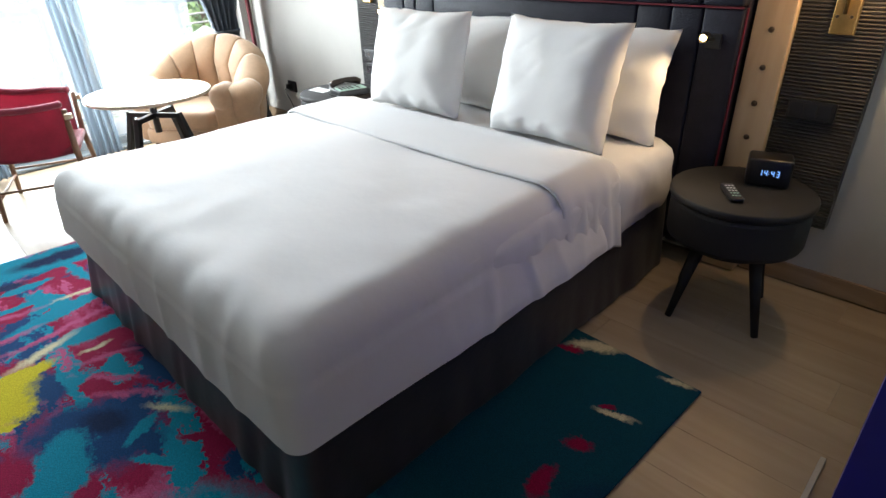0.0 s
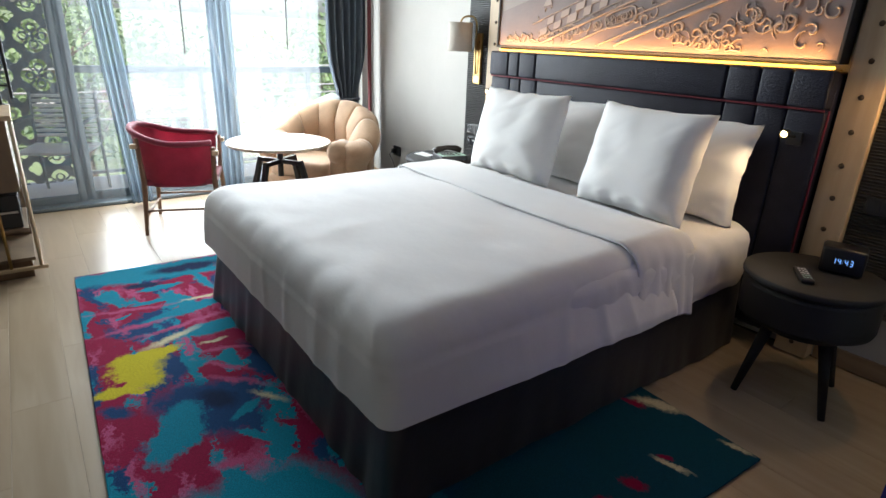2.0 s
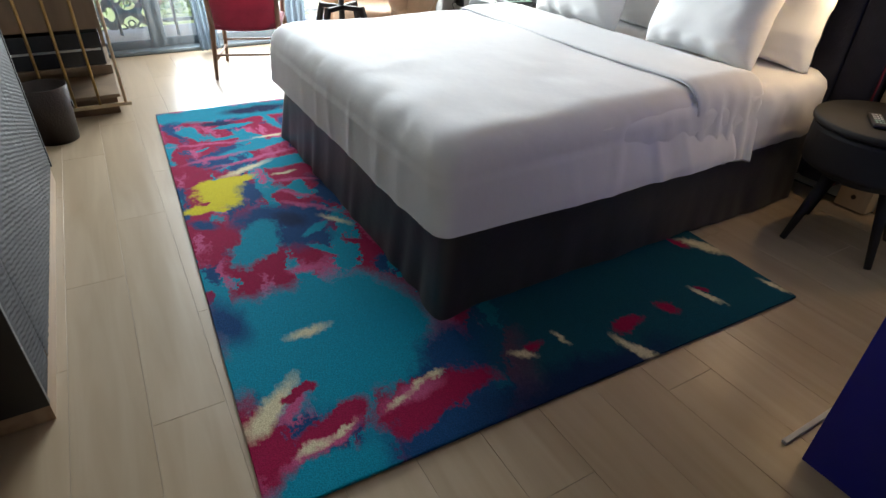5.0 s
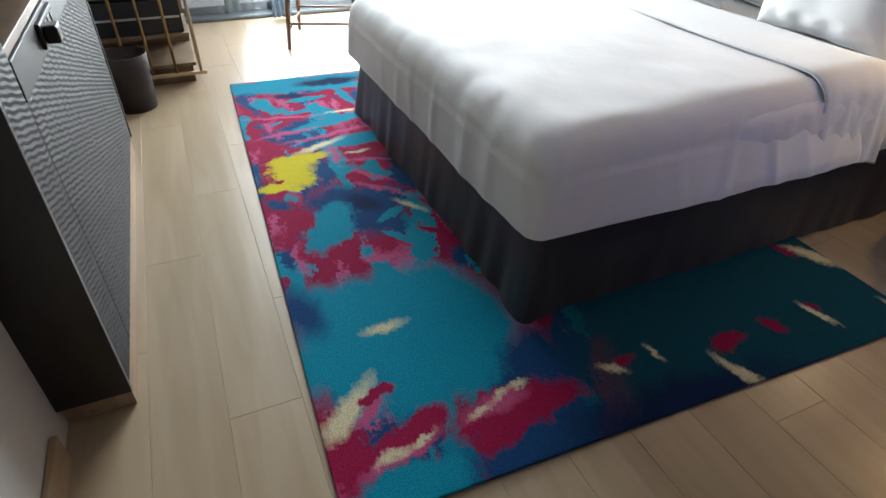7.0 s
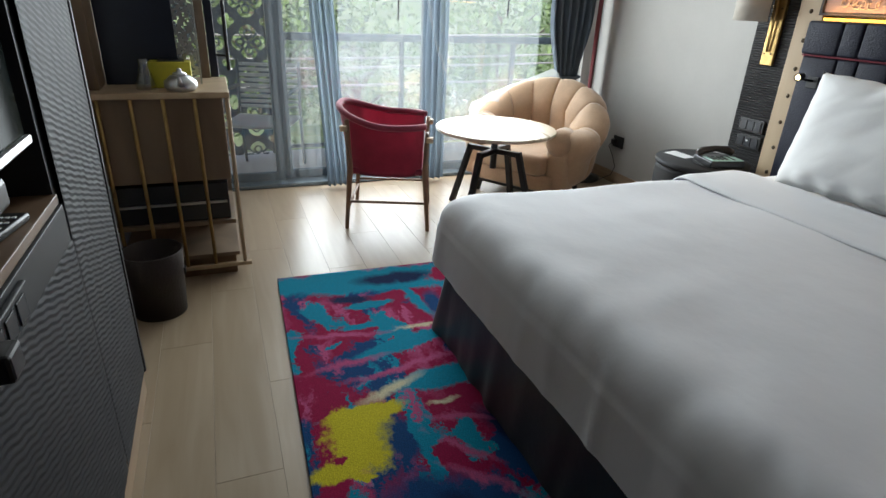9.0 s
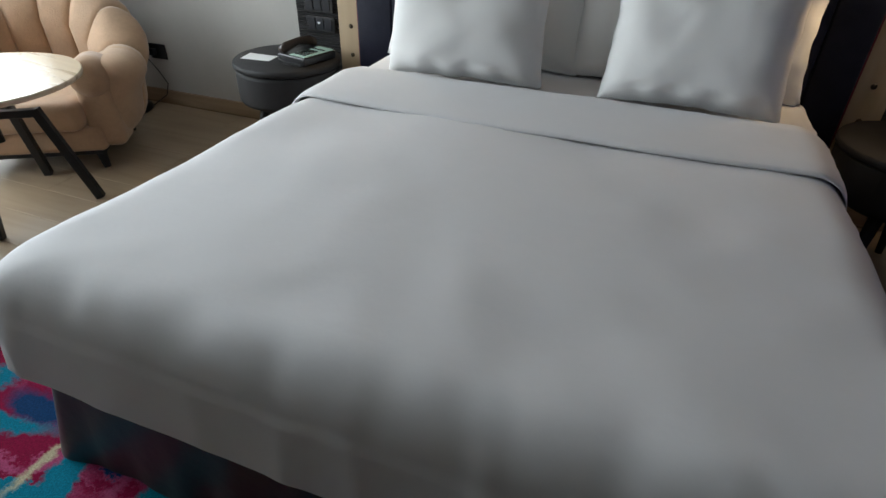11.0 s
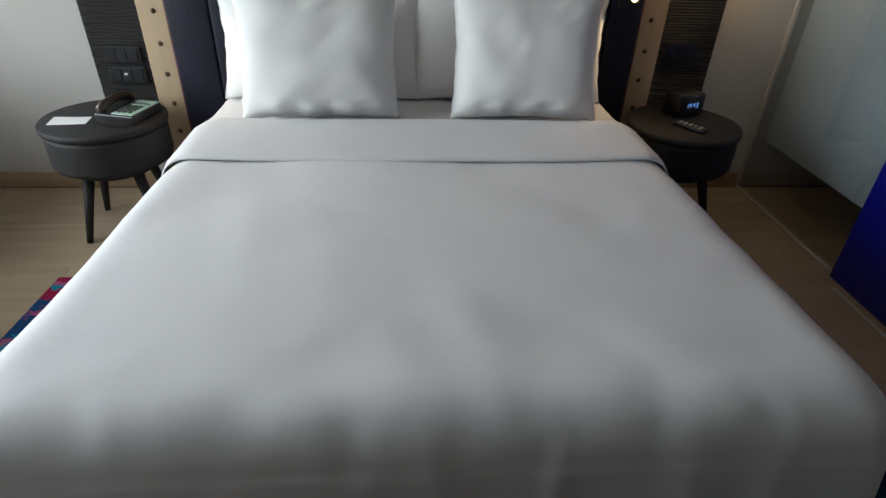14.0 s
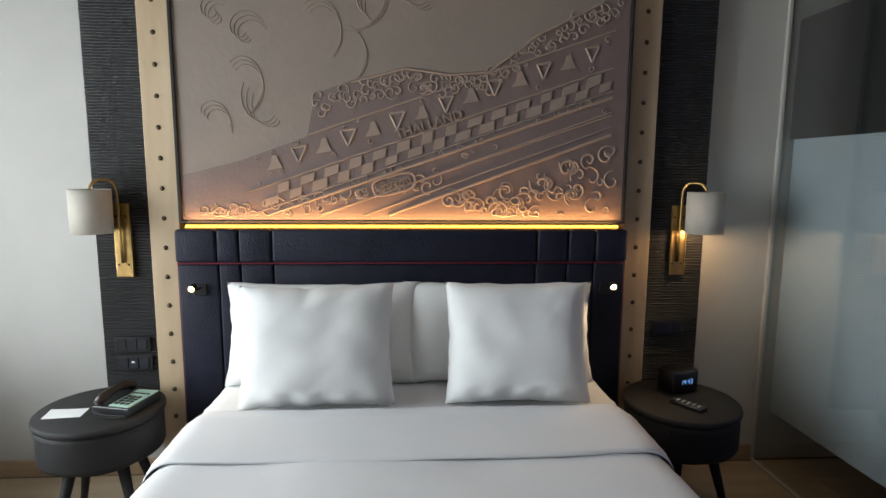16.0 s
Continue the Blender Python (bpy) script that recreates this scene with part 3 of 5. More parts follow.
bed = thing("bed", (BCX, 0, 0), "king bed with white linen and charcoal satin valance", "bed")
rings = ring_box([(0.78, -1.8, -0.06, 0.1, 0.592), (0.83, -1.9, -0.02, 0.1, 0.586), (0.862, -1.94, -0.01, 0.1, 0.56), (0.872, -1.94, -0.005, 0.1, 0.53), (0.876, -1.94, -0.005, 0.1, 0.48), (0.878, -1.94, -0.005, 0.1, 0.43), (0.88, -1.94, -0.005, 0.1, 0.38), (0.876, -1.94, -0.005, 0.1, 0.33), (0.866, -1.95, -0.005, 0.1, 0.32)], 90, 6)
for ring in rings:
    for p in ring:
        p.x += math.copysign(1, p.x) * (0.006 * nz(p.y * 8, p.z * 14) + 0.009 * max(0.0, 1 - 3 * abs(nz(p.y * 7 + p.z * 6, p.z * 9 - p.y * 3, 4))) * (p.z < 0.57))
part("mattress", skin(rings), LINEN, bed, "mattress in a fitted white sheet", smooth=True)


def valance():
    rows = []
    for k in range(9):
        f = k / 8
        rows.append((0.872 + 0.022 * f, -1.965 - 0.035 * f, -0.03, 0.05, 0.35 - 0.342 * f))
    pts = ring_box(rows, 110, 8)
    for i, ring in enumerate(pts):
        f = i / 8
        for p in ring:
            onfoot = p.y < -1.9
            s = p.x if onfoot else p.y
            d = Vector((0, -1, 0)) if onfoot else Vector((math.copysign(1, p.x), 0, 0))
            p += d * f * (0.004 * math.sin(s * 31 + 6 * nz(s * 3, 1)) * (onfoot or p.x < 0) + 0.014 * nz(s * 4.5, 2.0, f) + 0.006 * nz(s * 13, 4.0, f))
            cd = max(0.0, 1 - (Vector((abs(p.x) - 0.905, p.y + 1.985)).length) / 0.13)
            p += Vector((math.copysign(0.03, p.x), -0.03, 0)) * cd * f
    return skin(pts, False)


part("valance", valance(), SATIN, bed, "charcoal satin bed skirt with soft pleats", smooth=True)
duvet_ob = thing("duvet", (BCX, 0, 0), "smooth white duvet spread over the bed", "duvet")
part("cover", duvet(), LINEN, duvet_ob, smooth=True)


def turned_sheet():
    """The sheet folded back over the duvet's upper edge, hanging over both sides."""
    def fn(u, v):
        s = (u - 0.5) * 2 * 1.14
        a = abs(s)
        sg = math.copysign(1, s)
        flat, r = 0.764, 0.108
        arc = r * math.pi / 2
        if a < flat:
            px, pz = a, 0.0
        elif a < flat + arc:
            t = (a - flat) / r
            px, pz = flat + r * math.sin(t), -r * (1 - math.cos(t))
        else:
            px, pz = flat + r + 0.16 * (a - flat - arc), -r - (a - flat - arc)
        y = -0.925 + 0.41 * v + 0.05 * (a / 1.18) ** 3 * (1 - v) + 0.006 * nz(s * 3, 0.5)
        z = 0.641 + pz + 0.009 * math.sin(math.pi * min(1, v * 6) / 2) - 0.018 * max(0, v - 0.75) * 4 + 0.004 * nz(s * 4, y * 6)
        px += max(0, a - 0.8) * (0.014 * math.sin(y * 78 + 5 * nz(y * 6, 1)) + 0.02 * nz(y * 24, a * 5, 8))
        z -= 0.03 * max(0, a - 0.9) * v * 3
        return Vector((sg * px, y, z))
    bm = sheet(fn, 90, 26)
    r = bmesh.ops.extrude_face_region(bm, geom=list(bm.faces))
    for e in r["geom"]:
        if isinstance(e, bmesh.types.BMVert):
            e.co.z -= 0.008
    return bm


fold = thing("folded_sheet", (BCX, 0, 0), "white top sheet folded back across the bed", "sheet")
part("turn_down", turned_sheet(), LINEN, fold, smooth=True)


def pillow(name, at, w, h, depth, tilt, rz, label, seed):
    p = new(name)
    p.matrix_basis = pose(*at, 90 - tilt, 0, rz)

    def fn(sign):
        def f(u, v):
            a, b = u * 2 - 1, v * 2 - 1
            px = w / 2 * a * (1 - 0.06 * (1 - b * b) * abs(a) ** 2)
            py = h / 2 * b * (1 - 0.06 * (1 - a * a) * abs(b) ** 2)
            t = max(0.0, (1 - a ** 4)) ** 0.62 * max(0.0, (1 - b ** 4)) ** 0.62
            z = sign * depth / 2 * t * (1 - 0.18 * b) + sign * 0.003
            e = min(1 - abs(a), 1 - abs(b))
            z += 0.011 * nz(a * 2.2 + seed, b * 2.2) * t
            fold_n = nz((a - b) * 5 + seed, (a + b) * 1.3, 2)
            z -= sign * 0.007 * max(0, fold_n) ** 1.3 * t * (0.4 + max(0, b))
            if b < -0.7:
                z += sign * 0.008 * math.sin(a * 14 + seed) * t
            px += 0.006 * nz(b * 4, seed) * abs(a)
            py += 0.008 * nz(a * 4, seed + 3) * abs(b)
            return Vector((px, py + h / 2, z))
        return f
    bm = sheet(fn(1), 40, 40)
    sheet(fn(-1), 40, 40, bm)
    bmesh.ops.remove_doubles(bm, verts=bm.verts, dist=0.0065)
    body = part("case", bm, PILLOW, p, smooth=True)
    return tagged(p, label, "pillow", "pillows on the bed")


pillow("pillow", (-0.375, -0.165, 0.592), 0.87, 0.465, 0.17, 12, 0, "white pillow upright against the headboard", 1.0)
pillow("pillow", (0.42, -0.165, 0.592), 0.88, 0.465, 0.17, 12, -2, "white pillow upright against the headboard", 5.0)
pillow("square_pillow", (-0.357, -0.435, 0.6), 0.625, 0.5, 0.2, 14, 3, "plump white square pillow leaning on another", 9.0)
pillow("square_pillow", (0.462, -0.425, 0.6), 0.605, 0.505, 0.2, 16, -2, "plump white square pillow leaning on another", 13.0)


# ---------------------------------------------------------------- rug
def rug_material():
    m = bpy.data.materials.new("rug_abstract_pile")
    m.use_nodes = True
    n, l = m.node_tree.nodes, m.node_tree.links
    b = n["Principled BSDF"]
    geo = n.new("ShaderNodeTexCoord")
    warp = n.new("ShaderNodeTexNoise")
    warp.inputs["Scale"].default_value, warp.inputs["Detail"].default_value, warp.inputs["Roughness"].default_value = 4.0, 9, 0.68
    mp0 = n.new("ShaderNodeMapping")
    mp0.inputs["Rotation"].default_value = (0, 0, radians(25))
    mp0.inputs["Scale"].default_value = (1.0, 1.7, 1)
    l.new(geo.outputs["Object"], mp0.inputs[0])
    l.new(mp0.outputs[0], warp.inputs[0])
    sub = n.new("ShaderNodeVectorMath")
    sub.operation = "SUBTRACT"
    sub.inputs[1].default_value = (0.5, 0.5, 0.5)
    grit = n.new("ShaderNodeTexNoise")
    grit.inputs["Scale"].default_value, grit.inputs["Detail"].default_value = 70, 3
    l.new(geo.outputs["Object"], grit.inputs[0])
    wm = n.new("ShaderNodeMix")
    wm.data_type = "RGBA"
    wm.inputs[0].default_value = 0.2
    l.new(warp.outputs["Color"], wm.inputs[6])
    l.new(grit.outputs["Color"], wm.inputs[7])
    l.new(wm.outputs[2], sub.inputs[0])
    sc = n.new("ShaderNodeVectorMath")
    sc.operation = "SCALE"
    sc.inputs["Scale"].default_value = 0.3
    l.new(sub.outputs[0], sc.inputs[0])
    pos = n.new("ShaderNodeVectorMath")
    pos.operation = "ADD"
    l.new(geo.outputs["Object"], pos.inputs[0])
    l.new(sc.outputs[0], pos.inputs[1])
    sc2 = n.new("ShaderNodeVectorMath")
    sc2.operation = "SCALE"
    sc2.inputs["Scale"].default_value = 0.15
    l.new(sub.outputs[0], sc2.inputs[0])
    near = n.new("ShaderNodeVectorMath")
    near.operation = "ADD"
    l.new(geo.outputs["Object"], near.inputs[0])
    l.new(sc2.outputs[0], near.inputs[1])
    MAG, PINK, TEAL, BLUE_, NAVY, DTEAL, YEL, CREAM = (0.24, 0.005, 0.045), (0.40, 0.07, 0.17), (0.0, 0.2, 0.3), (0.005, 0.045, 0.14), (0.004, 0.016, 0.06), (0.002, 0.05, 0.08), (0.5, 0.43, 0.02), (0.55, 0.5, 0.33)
    last = None

    def over(color, fac):
        nonlocal last
        mx = n.new("ShaderNodeMix")
        mx.data_type = "RGBA"
        mx.inputs[7].default_value = (*color, 1)
        if last is None:
            mx.inputs[6].default_value = (*MAG, 1)
        else:
            l.new(last, mx.inputs[6])
        l.new(fac, mx.inputs[0])
        last = mx.outputs[2]

    def blob(cx, cy, rx, ry, color, rot=0.0, soft=0.12):
        mp = n.new("ShaderNodeMapping")
        mp.vector_type = "TEXTURE"
        mp.inputs["Location"].default_value = (cx, cy, 0)
        mp.inputs["Rotation"].default_value = (0, 0, radians(rot))
        mp.inputs["Scale"].default_value = (rx, ry, 1000)
        l.new((pos if min(rx, ry) > 0.075 else near).outputs[0], mp.inputs[0])
        ln = n.new("ShaderNodeVectorMath")
        ln.operation = "LENGTH"
        l.new(mp.outputs[0], ln.inputs[0])
        mr = n.new("ShaderNodeMapRange")
        mr.inputs["From Min"].default_value, mr.inputs["From Max"].default_value = 1 - soft, 1 + soft
        mr.inputs["To Min"].default_value, mr.inputs["To Max"].default_value = 1, 0
        l.new(ln.outputs["Value"], mr.inputs[0])
        over(color, mr.outputs[0])

    def streaks(color, scale, lo, hi, rot, stretch):
        mp = n.new("ShaderNodeMapping")
        mp.inputs["Rotation"].default_value = (0, 0, radians(rot))
        mp.inputs["Scale"].default_value = stretch
        l.new(pos.outputs[0], mp.inputs[0])
        tx = n.new("ShaderNodeTexNoise")
        tx.inputs["Scale"].default_value, tx.inputs["Detail"].default_value, tx.inputs["Roughness"].default_value = scale, 3, 0.45
        l.new(mp.outputs[0], tx.inputs[0])
        mr = n.new("ShaderNodeMapRange")
        mr.inputs["From Min"].default_value, mr.inputs["From Max"].default_value = lo, hi
        l.new(tx.outputs[0], mr.inputs[0])
        over(color, mr.outputs[0])

    streaks(PINK, 3.0, 0.55, 0.68, 35, (0.7, 3.0, 1))
    streaks(BLUE_, 3.0, 0.54, 0.57, 30, (0.8, 1.6, 1))
    streaks(TEAL, 3.2, 0.56, 0.585, 55, (0.9, 2.4, 1))
    streaks(PINK, 4.0, 0.60, 0.66, 70, (0.6, 3.5, 1))
    RUG_BLOBS(blob, (MAG, PINK, TEAL, BLUE_, NAVY, DTEAL, YEL, CREAM))
    # fleck of the tufts
    fl = n.new("ShaderNodeTexNoise")
    fl.inputs["Scale"].default_value, fl.inputs["Detail"].default_value = 260, 2
    l.new(geo.outputs["Object"], fl.inputs[0])
    hs = n.new("ShaderNodeHueSaturation")
    mr = n.new("ShaderNodeMapRange")
    mr.inputs["From Min"].default_value, mr.inputs["From Max"].default_value, mr.inputs["To Min"].default_value, mr.inputs["To Max"].default_value = 0.3, 0.7, 0.75, 1.25
    l.new(fl.outputs[0], mr.inputs[0])
    l.new(mr.outputs[0], hs.inputs["Value"])
    l.new(last, hs.inputs["Color"])
    l.new(hs.outputs[0], b.inputs["Base Color"])
    b.inputs["Roughness"].default_value = 0.95
    b.inputs["Specular IOR Level"].default_value = 0.15
    bn = n.new("ShaderNodeBump")
    bn.inputs["Strength"].default_value, bn.inputs["Distance"].default_value = 0.5, 0.006
    l.new(fl.outputs[0], bn.inputs["Height"])
    l.new(bn.outputs[0], b.inputs["Normal"])
    return m


def RUG_BLOBS(blob, c):
    """The larger painted patches: place, size, colour, turn."""
    MAG, PINK, TEAL, BLUE_, NAVY, DTEAL, YEL, CREAM = c
    blob(-1.32, -2.13, 0.591, 0.130, TEAL, 83, 0.14)
    blob(-1.31, -2.05, 0.190, 0.057, NAVY, 88, 0.3)
    blob(-1.29, -1.77, 0.128, 0.076, MAG, 115, 0.14)
    blob(-1.12, -2.09, 0.168, 0.059, MAG, 93, 0.14)
    blob(-1.15, -2.30, 0.097, 0.039, NAVY, 73, 0.3)
    blob(-1.08, -2.23, 0.116, 0.029, TEAL, 97, 0.14)
    blob(-1.02, -2.46, 0.121, 0.024, TEAL, 42, 0.14)
    blob(-0.92, -2.31, 0.094, 0.024, TEAL, 95, 0.14)
    blob(-0.79, -2.45, 0.040, 0.012, TEAL, 113, 0.14)
    blob(-1.01, -1.93, 0.113, 0.045, BLUE_, -4, 0.3)
    blob(-1.08, -2.01, 0.175, 0.024, TEAL, 11, 0.3)
    blob(-0.74, -2.16, 0.228, 0.046, TEAL, 104, 0.14)
    blob(-0.85, -2.06, 0.102, 0.014, CREAM, 96, 0.5)
    blob(-0.48, -2.11, 0.203, 0.061, TEAL, 90, 0.14)
    blob(-0.47, -2.30, 0.116, 0.026, CREAM, 112, 0.5)
    blob(-0.59, -2.19, 0.229, 0.016, PINK, 98, 0.5)
    blob(-0.87, -2.41, 0.161, 0.016, PINK, 80, 0.5)
    blob(-0.66, -2.42, 0.126, 0.015, PINK, 99, 0.6)
    blob(-0.35, -2.14, 0.044, 0.013, CREAM, 93, 0.6)
    blob(-0.37, -2.42, 0.142, 0.043, YEL, 91, 0.14)
    blob(-0.26, -2.46, 0.148, 0.111, YEL, -3, 0.14)
    blob(-0.15, -2.55, 0.095, 0.048, YEL, 96, 0.14)
    blob(-0.10, -2.49, 0.041, 0.016, YEL, 80, 0.14)
    blob(-0.19, -2.55, 0.026, 0.015, MAG, 86, 0.14)
    blob(-0.22, -2.34, 0.100, 0.060, BLUE_, -7, 0.25)
    blob(-0.23, -2.28, 0.065, 0.026, TEAL, 16, 0.14)
    blob(-0.17, -2.01, 0.106, 0.042, NAVY, 19, 0.35)
    blob(-0.25, -2.13, 0.086, 0.013, PINK, 72, 0.6)
    blob(-0.12, -2.17, 0.103, 0.012, PINK, 38, 0.6)
    blob(0.03, -2.16, 0.116, 0.014, PINK, 43, 0.6)
    blob(0.14, -2.30, 0.224, 0.146, BLUE_, 34, 0.25)
    blob(0.11, -2.26, 0.073, 0.051, NAVY, 39, 0.4)
    blob(0.01, -2.59, 0.061, 0.031, BLUE_, 47, 0.3)
    blob(0.23, -2.43, 0.158, 0.087, TEAL, -24, 0.14)
    blob(0.23, -2.19, 0.074, 0.026, TEAL, 112, 0.14)
    blob(0.40, -2.20, 0.103, 0.021, TEAL, 39, 0.14)
    blob(0.46, -2.13, 0.056, 0.020, TEAL, 118, 0.14)
    blob(-0.19, -2.24, 0.048, 0.029, TEAL, 112, 0.3)
    blob(0.20, -2.09, 0.066, 0.016, CREAM, 36, 0.6)
    blob(0.49, -2.31, 0.062, 0.025, PINK, 79, 0.5)
    blob(0.86, -2.36, 0.30, 0.36, TEAL, 0, 0.14)
    blob(0.99, -2.32, 0.224, 0.201, TEAL, 117, 0.18)
    blob(0.90, -2.62, 0.096, 0.115, TEAL, 38, 0.25)
    blob(0.76, -2.52, 0.225, 0.112, TEAL, 29, 0.2)
    blob(0.67, -2.64, 0.124, 0.062, BLUE_, 11, 0.5)
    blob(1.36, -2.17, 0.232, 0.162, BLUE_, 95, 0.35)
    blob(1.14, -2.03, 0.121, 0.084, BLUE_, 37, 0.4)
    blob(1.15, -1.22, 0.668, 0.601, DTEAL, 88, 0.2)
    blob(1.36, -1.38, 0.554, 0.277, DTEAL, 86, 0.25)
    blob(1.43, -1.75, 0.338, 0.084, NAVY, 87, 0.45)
    blob(1.37, -2.54, 0.146, 0.073, TEAL, 97, 0.2)
    blob(1.09, -2.61, 0.114, 0.036, CREAM, 129, 0.35)
    blob(1.11, -2.54, 0.058, 0.017, PINK, 134, 0.4)
    blob(1.07, -2.52, 0.053, 0.019, MAG, 93, 0.14)
    blob(1.22, -2.48, 0.124, 0.041, MAG, 113, 0.14)
    blob(1.27, -2.53, 0.111, 0.022, PINK, 108, 0.3)
    blob(1.27, -2.55, 0.042, 0.015, CREAM, 107, 0.5)
    blob(1.24, -2.47, 0.034, 0.010, CREAM, 103, 0.5)
    blob(1.25, -2.19, 0.201, 0.076, MAG, 90, 0.14)
    blob(1.31, -2.26, 0.080, 0.040, MAG, 106, 0.14)
    blob(1.22, -2.24, 0.098, 0.029, PINK, 98, 0.4)
    blob(1.23, -2.29, 0.035, 0.014, CREAM, 105, 0.5)
    blob(1.20, -2.21, 0.031, 0.012, CREAM, 115, 0.5)
    blob(1.18, -2.14, 0.030, 0.012, CREAM, 97, 0.5)
    blob(0.83, -2.42, 0.060, 0.024, CREAM, 90, 0.5)
    blob(1.25, -1.86, 0.039, 0.015, CREAM, 69, 0.5)
    blob(1.23, -1.81, 0.037, 0.015, MAG, 100, 0.4)
    blob(1.24, -1.71, 0.032, 0.010, CREAM, 14, 0.5)
    blob(1.29, -1.47, 0.058, 0.029, MAG, 76, 0.25)
    blob(1.39, -1.53, 0.084, 0.021, CREAM, 15, 0.4)
    blob(1.29, -1.29, 0.044, 0.026, MAG, 39, 0.25)
    blob(1.31, -1.09, 0.060, 0.013, CREAM, 19, 0.4)
    blob(1.28, -1.07, 0.027, 0.009, MAG, 33, 0.3)
    blob(1.08, -0.84, 0.091, 0.027, CREAM, 29, 0.4)
    blob(1.01, -0.91, 0.051, 0.018, MAG, 16, 0.3)
    blob(1.40, -0.83, 0.046, 0.011, CREAM, 11, 0.5)


rug = thing("rug", (-0.042, 0.015, 0.0), "bright abstract rug in magenta, teal and yellow", "rug")
bm = box(-1.42, 1.45, -0.97, 0.93, 0.0045, 0.0145, 0.004, m=Matrix.Translation((-0.014, -1.68, 0)) @ Matrix.Rotation(radians(-2.1), 4, "Z"))
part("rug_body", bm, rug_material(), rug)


# ---------------------------------------------------------------- bedside
def nightstand(x, y, label, rz):
    t = thing("nightstand", (x, y, 0), label, "nightstand", "nightstands", rz=rz)
    part("tabletop", lathe([(0, 0.472), (0.246, 0.472), (0.252, 0.477), (0.254, 0.487), (0.252, 0.497), (0.246, 0.502), (0, 0.502)], 56), DARK_WOOD, t, smooth=True)
    part("drum", lathe([(0, 0.315), (0.218, 0.315), (0.238, 0.323), (0.244, 0.338), (0.244, 0.462), (0.236, 0.4705), (0, 0.4705)], 56), DARK_WOOD, t, smooth=True)
    # curved drawer front let into the drum
    def front(u, v):
        a = radians(-140 + 100 * u)
        return Vector((0.2475 * math.cos(a), 0.2475 * math.sin(a), 0.34 + 0.115 * v))
    part("drawer_front", sheet(front, 24, 1), DARK_WOOD, t, smooth=True)
    part("base_ring", lathe([(0, 0.283), (0.165, 0.283), (0.175, 0.29), (0.175, 0.3145), (0, 0.3145)], 48), DARK_WOOD, t, smooth=True)
    for k in range(4):
        a = radians(45 + 90 * k)
        c, s = math.cos(a), math.sin(a)
        part("leg", rod([(0.14 * c, 0.14 * s, 0.284), (0.225 * c, 0.225 * s, 0.001)], [0.024, 0.013], 14), DARK_WOOD, t, smooth=True)
    t.scale = (1, 1, 1.05)
    return t


nightstand(-1.32, -0.215, "round black wooden nightstand holding a telephone", 10)
nightstand(1.25, -0.235, "round black wooden nightstand holding a clock", 15)


def telephone():
    p = thing("telephone", (-1.205, -0.21, 0.5285), "brown desk telephone with pale green keypad card", "telephone", rz=-14)
    tilt = Matrix.Rotation(radians(9), 4, "X")
    part("base", box(-0.095, 0.085, -0.1, 0.1, 0.0, 0.036, 0.006, m=Matrix.Identity(4)), BLACK, p)
    part("face_card", box(-0.018, 0.078, -0.092, 0.092, 0.0365, 0.041, 0.001), PHONE_GREEN, p, "pale green keypad card")
    for r in range(4):
        for c in range(3):
            part("key", box(-0.004 + c * 0.024, 0.012 + c * 0.024, -0.075 + r * 0.024, -0.061 + r * 0.024, 0.0412, 0.0455, 0.001), BLACK, p)
    for c in range(5):
        part("key", box(-0.01 + c * 0.017, 0.001 + c * 0.017, 0.04, 0.047, 0.0412, 0.0445), BLACK, p)
    hs = [(-0.062, -0.1, 0.05), (-0.063, -0.07, 0.062), (-0.063, 0.0, 0.074), (-0.063, 0.07, 0.066), (-0.062, 0.105, 0.05)]
    part("receiver", rod(hs, [0.019, 0.022, 0.016, 0.022, 0.02], 14), RECEIVER, p, "glossy brown receiver", smooth=True)
    pts = []
    for i in range(140):
        f = i / 139
        pts.append((-0.07 + 0.15 * f + 0.006 * math.cos(i * 0.9), -0.118 - 0.014 * math.sin(math.pi * f), 0.011 + 0.006 * math.sin(i * 0.9)))
    part("coiled_cord", rod(pts, 0.002, 5), BLACK, p, smooth=True)
    return p


telephone()
card = thing("note_paper", (-1.43, -0.28, 0.528), "blank white note paper on the nightstand", "paper", rz=6)
part("paper_sheet", sheet(lambda u, v: Vector((-0.075 + 0.15 * u, -0.045 + 0.09 * v, 0.0012 + 0.004 * (1 - u) ** 2 * v)), 6, 4), PAPER, card)

clock = thing("alarm_clock", (1.29, -0.115, 0.5285), "small black digital alarm clock showing 14:43", "clock", rz=18)
part("body", box(-0.075, 0.075, -0.055, 0.055, 0.0, 0.105, 0.012, seg=3), BLACK, clock, smooth=True)
part("foot", box(-0.055, 0.055, -0.04, 0.04, -0.0015, 0.0005), BLACK, clock)
SEG = {"1": "bc", "4": "bcfg", "3": "abcdg"}


def digit(ch, x):
    w, h, t = 0.0085, 0.0105, 0.0016
    bars = {"a": (0, 2 * h, 1), "d": (0, 0, 1), "g": (0, h, 1), "b": (w / 2, 1.5 * h, 0), "c": (w / 2, 0.5 * h, 0), "f": (-w / 2, 1.5 * h, 0), "e": (-w / 2, 0.5 * h, 0)}
    bm = bmesh.new()
    for k in SEG[ch]:
        bx, bz, flat = bars[k]
        hw, hh = (w * 0.42, t) if flat else (t, h * 0.42)
        box(x + bx - hw, x + bx + hw, -0.0565, -0.0552, 0.043 + bz - hh, 0.043 + bz + hh, 0, bm)
    part("digit", bm, DIGIT, clock, "glowing blue-white digit")


